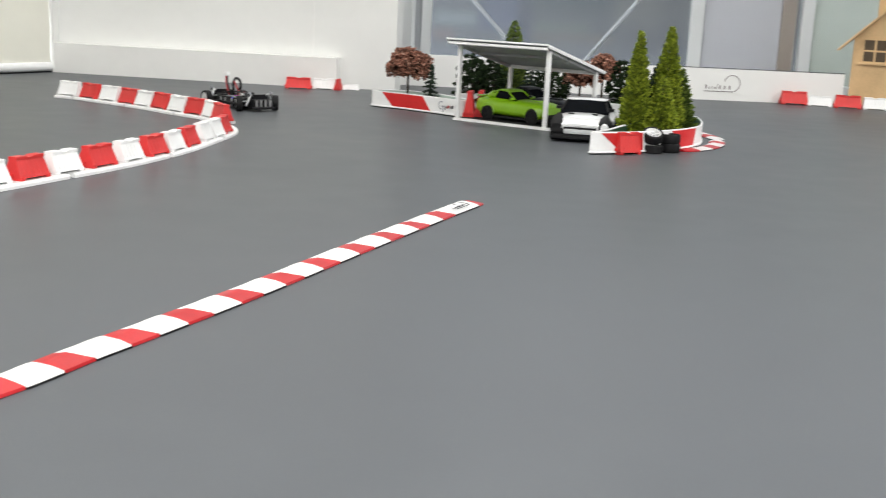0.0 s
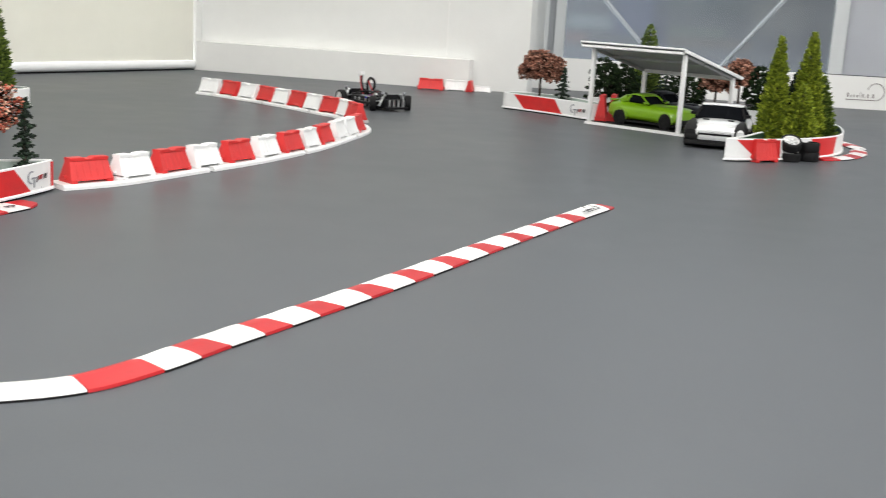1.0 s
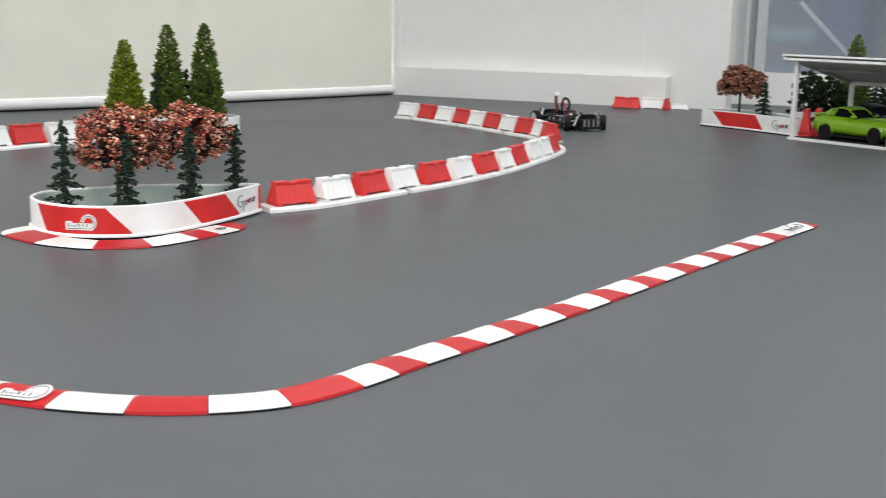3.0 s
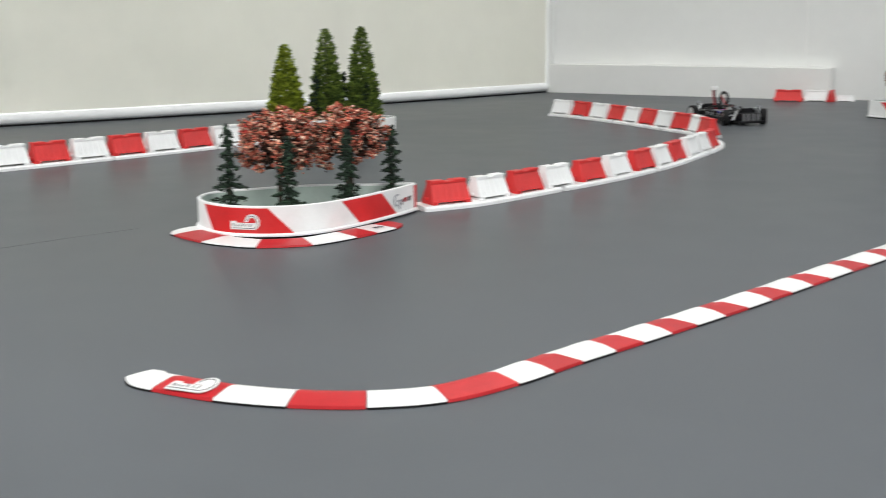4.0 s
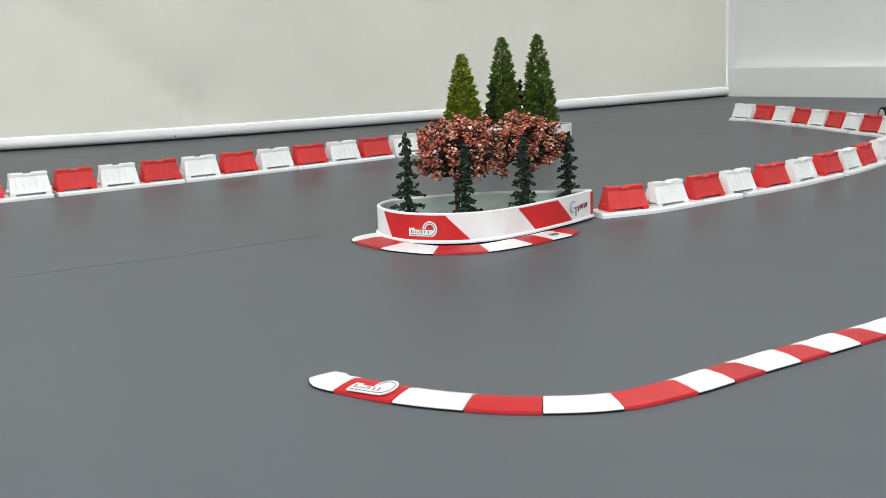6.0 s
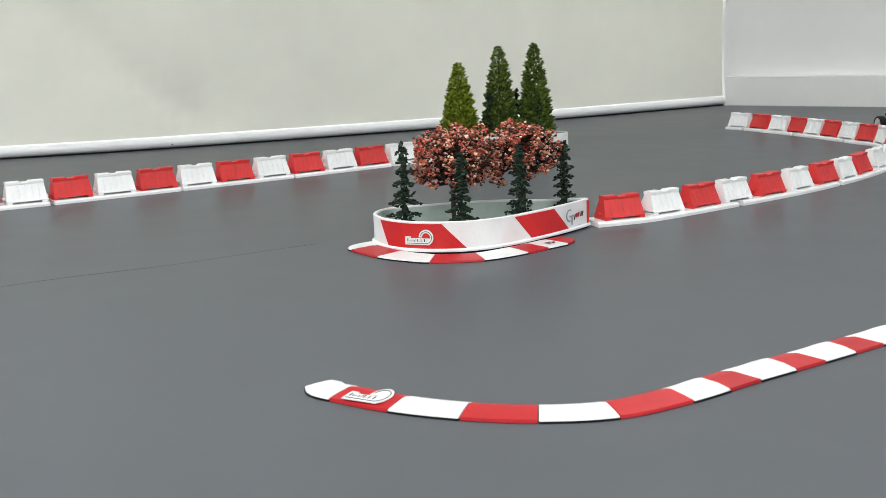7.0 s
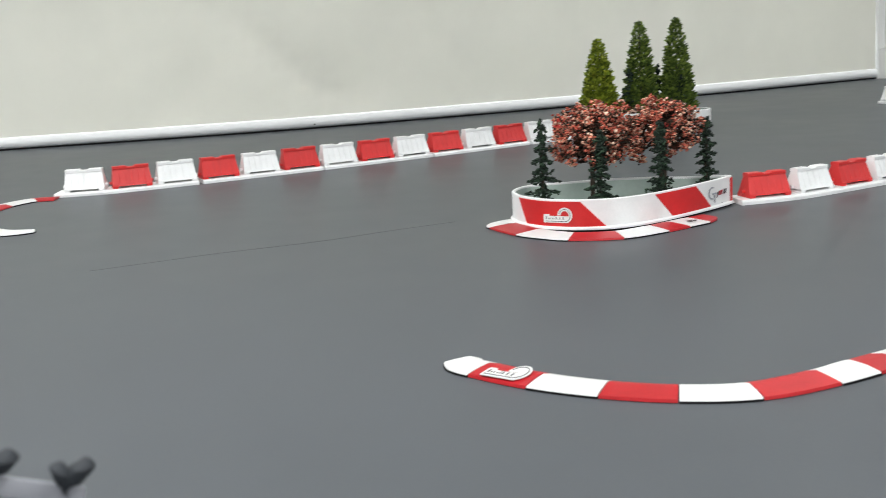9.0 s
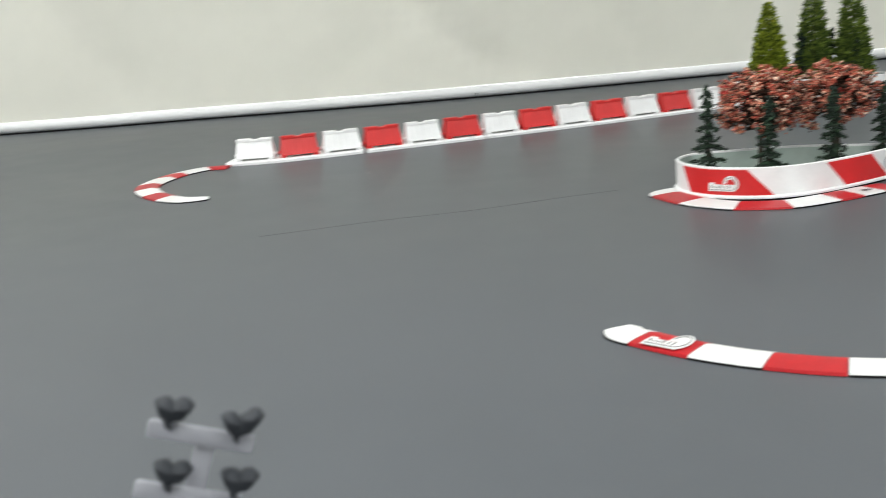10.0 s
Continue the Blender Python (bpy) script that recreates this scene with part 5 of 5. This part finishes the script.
part("vent", bm, SHADE, house, "dark disc painted as a shaded gable opening", smooth=False)
part("chimney", boxes((0.135, 0.195, 0.10, 0.16, 0.440, 0.62), bevel=0.001), PINE, house, smooth=False)

# ---- radio-controlled drift chassis ----
rc = thing("rc_car", Matrix.LocRotScale((-0.838, 4.392, 0.0), Euler((0, 0, radians(-48))), (0.93, 0.93, 0.93)), "bare black radio-controlled drift chassis with white rear wheels", "model car")
TR, HALF, TRACK = 0.0308, 0.1285, 0.084
for x, steer in ((-HALF, 0), (HALF, -30)):
    for sy in (-1, 1):
        rim = RIM if x < 0 else CARBON
        wh = wheel(rc, x, sy * TRACK, TR, TR, 0.026, rim, 12, steer)
        bm = bmesh.new()
        rod(bm, (0, -0.002, 0), (0, 0.002, 0), TR * 0.62, seg=28)
        part("dish", bm, rim, wh)
part("chassis_plate", boxes((-0.172, 0.172, -0.034, 0.034, 0.009, 0.0125), (-0.085, 0.085, -0.058, 0.058, 0.009, 0.0122), bevel=0.001), CARBON, rc, smooth=False)
part("upper_deck", boxes((-0.12, 0.12, -0.016, 0.016, 0.036, 0.039), bevel=0.001), CARBON, rc, smooth=False)
part("battery", boxes((-0.062, 0.070, -0.058, -0.022, 0.0126, 0.036), bevel=0.003), CARBON, rc, "black battery pack")
part("speed_controller", boxes((-0.060, -0.020, 0.018, 0.056, 0.0126, 0.038), bevel=0.003), CARBON, rc, "black electronic box")
part("receiver", boxes((0.000, 0.036, 0.020, 0.054, 0.0126, 0.034), bevel=0.003), GREY_PLASTIC, rc, "grey receiver box")
for x in (-0.055, -0.020, 0.030, 0.064):
    for sy in (-1, 1):
        part("side_post", boxes((x - 0.003, x + 0.003, sy * 0.0605 - 0.002, sy * 0.0605 + 0.002, 0.009, 0.042), bevel=0.0008), ALU, rc, "silver upright strip")
part("tub", boxes((-0.104, 0.106, -0.052, 0.052, 0.0128, 0.047), bevel=0.006), CARBON, rc)
bm = bmesh.new()
rod(bm, (0.052, -0.024, 0.050), (0.052, 0.026, 0.050), 0.018, seg=20)
part("motor", bm, CARBON, rc, "black motor can")
bm = bmesh.new()
rod(bm, (0.052, -0.0245, 0.050), (0.052, -0.030, 0.050), 0.0155, seg=20)
part("motor_cap", bm, ALU, rc, "silver motor cap")
part("motor_mount", boxes((0.012, 0.044, -0.020, 0.022, 0.040, 0.064), bevel=0.003), WIRE_RED, rc, "red motor mount")
bm = bmesh.new()
rod(bm, (0.080, -0.030, 0.036), (0.080, -0.034, 0.036), 0.022, seg=24)
part("spur_gear", bm, CARBON, rc)
for sx in (-1, 1):
    part("gearbox", boxes((sx * 0.128 - 0.022, sx * 0.128 + 0.022, -0.020, 0.020, 0.0126, 0.044), bevel=0.004), CARBON, rc)
    part("shock_tower", boxes((sx * 0.138 - 0.002, sx * 0.138 + 0.002, -0.044, 0.044, 0.040, 0.066), bevel=0.001), CARBON, rc, smooth=False)
    part("bumper", boxes((sx * 0.178 - 0.008, sx * 0.178 + 0.008, -0.052, 0.052, 0.010, 0.020), bevel=0.003), CARBON, rc)
    for sy in (-1, 1):
        bm = bmesh.new()
        rod(bm, (sx * 0.142, sy * 0.040, 0.064), (sx * 0.142, sy * 0.062, 0.020), 0.0058, 0.0050, seg=10)
        shock = part("shock_absorber", bm, ALU, rc, "silver coil shock absorber")
        bm = bmesh.new()
        rod(bm, (sx * 0.142, sy * 0.0385, 0.067), (sx * 0.142, sy * 0.0405, 0.062), 0.0080, seg=12)
        part("cap", bm, ALU, shock)
        for dx in (-0.016, 0.016):
            bm = bmesh.new()
            rod(bm, (sx * HALF + dx, sy * 0.018, 0.016), (sx * HALF + dx * 0.3, sy * 0.072, 0.022), 0.0032, seg=6)
            part("suspension_arm", bm, CARBON, rc)
        bm = bmesh.new()
        rod(bm, (sx * HALF, sy * 0.018, 0.042), (sx * HALF, sy * 0.072, 0.038), 0.0026, seg=6)
        part("turnbuckle", bm, ALU, rc, "silver turnbuckle")
        bm = bmesh.new()
        rod(bm, (sx * 0.150, sy * 0.050, 0.060), (sx * 0.150, sy * 0.050, 0.074), 0.0026, seg=8)
        post = part("body_post", bm, CARBON, rc)
        bm = bmesh.new()
        rod(bm, (sx * 0.150, sy * 0.050, 0.070), (sx * 0.150, sy * 0.050, 0.077), 0.0060, seg=12)
        part("body_magnet", bm, GREY_PLASTIC, post, "grey round body magnet")
bm = bmesh.new()
tube(bm, spline([(-0.058, -0.012, 0.040), (-0.078, -0.012, 0.070), (-0.094, -0.010, 0.100), (-0.098, -0.008, 0.124)], 14)[0], 0.0062)
mast = part("cable_mast", bm, CARBON, rc, "black cable standing upright")
bm = bmesh.new()
tube(bm, spline([(-0.054, -0.018, 0.038), (-0.073, -0.019, 0.070), (-0.089, -0.017, 0.100), (-0.094, -0.014, 0.124)], 14)[0], 0.0026)
part("red_wire", bm, WIRE_RED, mast)
part("plug", boxes((-0.012, 0.012, -0.009, 0.009, -0.007, 0.009), bevel=0.002), WHITE, mast, "white battery plug", at=pose(-0.096, -0.010, 0.130, 0, -12, 10))
bm = bmesh.new()
tube(bm, spline([(-0.066, 0.010, 0.045), (-0.074, 0.008, 0.086), (-0.052, 0.006, 0.116), (-0.018, 0.006, 0.110), (-0.008, 0.004, 0.084), (-0.028, 0.0, 0.062)], 22)[0], 0.0056)
part("cable_loop", bm, CARBON, rc, "black looped cable")
bm = bmesh.new()
tube(bm, spline([(-0.058, 0.004, 0.104), (-0.028, 0.001, 0.076), (0.010, -0.004, 0.062), (0.040, -0.006, 0.066)], 16)[0], 0.0034)
part("red_wire", bm, WIRE_RED, rc, "red cable")
bm = bmesh.new()
tube(bm, spline([(-0.050, -0.040, 0.038), (-0.010, -0.050, 0.050), (0.040, -0.046, 0.046), (0.070, -0.040, 0.030)], 16)[0], 0.0026)
part("grey_wire", bm, GREY_PLASTIC, rc, "grey cable")
part("servo_horn", boxes((-0.030, -0.004, -0.014, 0.002, 0.0395, 0.050), bevel=0.002), MAGENTA, rc, "magenta anodised block")
part("gyro", boxes((0.012, 0.026, -0.052, -0.040, 0.036, 0.046), bevel=0.002), BLUE, rc, "blue anodised gyro")

for x0, x1, y0, y1, z0, z1 in ((-0.115, -0.070, -0.046, 0.046, 0.0126, 0.052), (0.074, 0.110, -0.044, 0.044, 0.0126, 0.050), (-0.165, -0.135, -0.040, 0.040, 0.018, 0.050), (0.135, 0.168, -0.042, 0.042, 0.018, 0.048)):
    part("bulkhead", boxes((x0, x1, y0, y1, z0, z1), bevel=0.004), CARBON, rc)
for sy in (-1, 1):
    bm = bmesh.new()
    tube(bm, spline([(-0.110, sy * 0.058, 0.018), (-0.060, sy * 0.064, 0.024), (0.060, sy * 0.064, 0.024), (0.112, sy * 0.058, 0.018)], 16)[0], 0.0055)
    part("side_guard", bm, CARBON, rc)
for k in range(5):
    bm = bmesh.new()
    y = -0.03 + 0.014 * k
    tube(bm, spline([(-0.105 + 0.02 * k, y, 0.050), (-0.05, y * 1.2, 0.062), (0.015, y * 0.8, 0.066), (0.07 - 0.01 * k, y, 0.050)], 14)[0], 0.0030)
    part("black_wire", bm, CARBON, rc)
for y in (-0.030, -0.010, 0.012, 0.032):
    bm = bmesh.new()
    rod(bm, (0.172, y, 0.016), (0.172, y, 0.046), 0.0045, seg=10)
    part("damper", bm, ALU, rc, "silver damper body")

# ---- rack close to the camera ----
ax = Vector((0.0145, 0.0262, -0.0105)).normalized()
up = (Vector((0, 0, 1)) - ax * ax.z).normalized()
out = ax.cross(up)
rack_m = Matrix((ax, up, out)).transposed().to_4x4()
rack_m.translation = Vector((-0.4361, 0.2211, 0.2175))
RACK_GREY = material("dull_grey_plastic", (0.33, 0.335, 0.37), 0.5, vary=0.05, scale=30)
rack = thing("clip_rack", Matrix.Translation((-0.4341, 0.2241, 0.0)), "pale grey rack on a thin pole with dark rubber clips", "rack")
local = Matrix.Translation((0.4341, -0.2241, 0.0)) @ rack_m
for y in (0.0035, -0.0255):
    part("crossbar", boxes((-0.024, 0.024, y - 0.0045, y + 0.0045, -0.0018, 0.0018), bevel=0.0016), RACK_GREY, rack, at=local)
part("upright", boxes((-0.0015, 0.0075, -0.034, 0.0, -0.0045, -0.0022), bevel=0.001), RACK_GREY, rack, at=local)
for cx, cy, tip in ((-0.0150, 0.0145, 0.3), (0.0155, 0.0130, 1.0), (-0.0095, -0.0140, 0.2), (0.0205, -0.0130, 0.4)):
    bm = bmesh.new()
    rings = []
    for k in range(-9, 10):
        f = min(abs(k), 8) / 8
        side = 1 if k > 0 else -1
        top = 0.0030 + (0.0035 * tip if k > 0 else 0.0)
        r = (0.0074 if tip < 0.9 else 0.0066) * (0.55 + 0.45 * f) * (0.25 if abs(k) == 9 else 0.80 if abs(k) == 8 else 1.0)
        c = Vector((cx + side * (0.0032 if tip < 0.9 else 0.0046) * f, cy - 0.0062 + (0.0062 + top) * f + (0.0028 if abs(k) == 9 else 0.0), 0.0025 + 0.002 * f))
        lean = side * 0.9 * f
        ax_u = Vector((math.cos(lean * 0.6), math.sin(lean * 0.2), 0)) if f > 0.2 else Vector((0.5 * side, 1, 0)).normalized()
        rings.append([bm.verts.new(c + ax_u * r * math.cos(2 * math.pi * q / 12) + Vector((0, 0, r * math.sin(2 * math.pi * q / 12)))) for q in range(12)])
    for a, b in zip(rings, rings[1:]):
        for q in range(12):
            bm.faces.new((a[q], a[(q + 1) % 12], b[(q + 1) % 12], b[q]))
    bm.faces.new(rings[0][::-1])
    bm.faces.new(rings[-1])
    part("clip", bm, PAD, rack, "dark rubber clip", at=local)
bm = bmesh.new()
rod(bm, (0, 0.0, 0.006), (0.002, -0.001, 0.185), 0.0035, seg=10)
part("pole", bm, RACK_GREY, rack)
bm = bmesh.new()
rod(bm, (0, 0, 0), (0, 0, 0.006), 0.045, 0.042, seg=28)
part("foot_disc", bm, RACK_GREY, rack)

# ---- seam in the floor sheet ----
seam_line, _ = spline([(-1.800, 1.110), (-1.752, 1.212), (-1.698, 1.3285), (-1.606, 1.482), (-1.540, 1.645), (-1.484, 1.767)], 40)
bm = bmesh.new()
sweep(bm, seam_line, [(-0.00028, 0.0), (-0.00028, 0.0004), (0.00028, 0.0004), (0.00028, 0.0)])
tagged(part("trim_floor_seam", bm, material("seam_shadow", (0.076, 0.083, 0.091), 0.5)), "fine dark seam between two floor sheets", "floor seam", kind="structure")
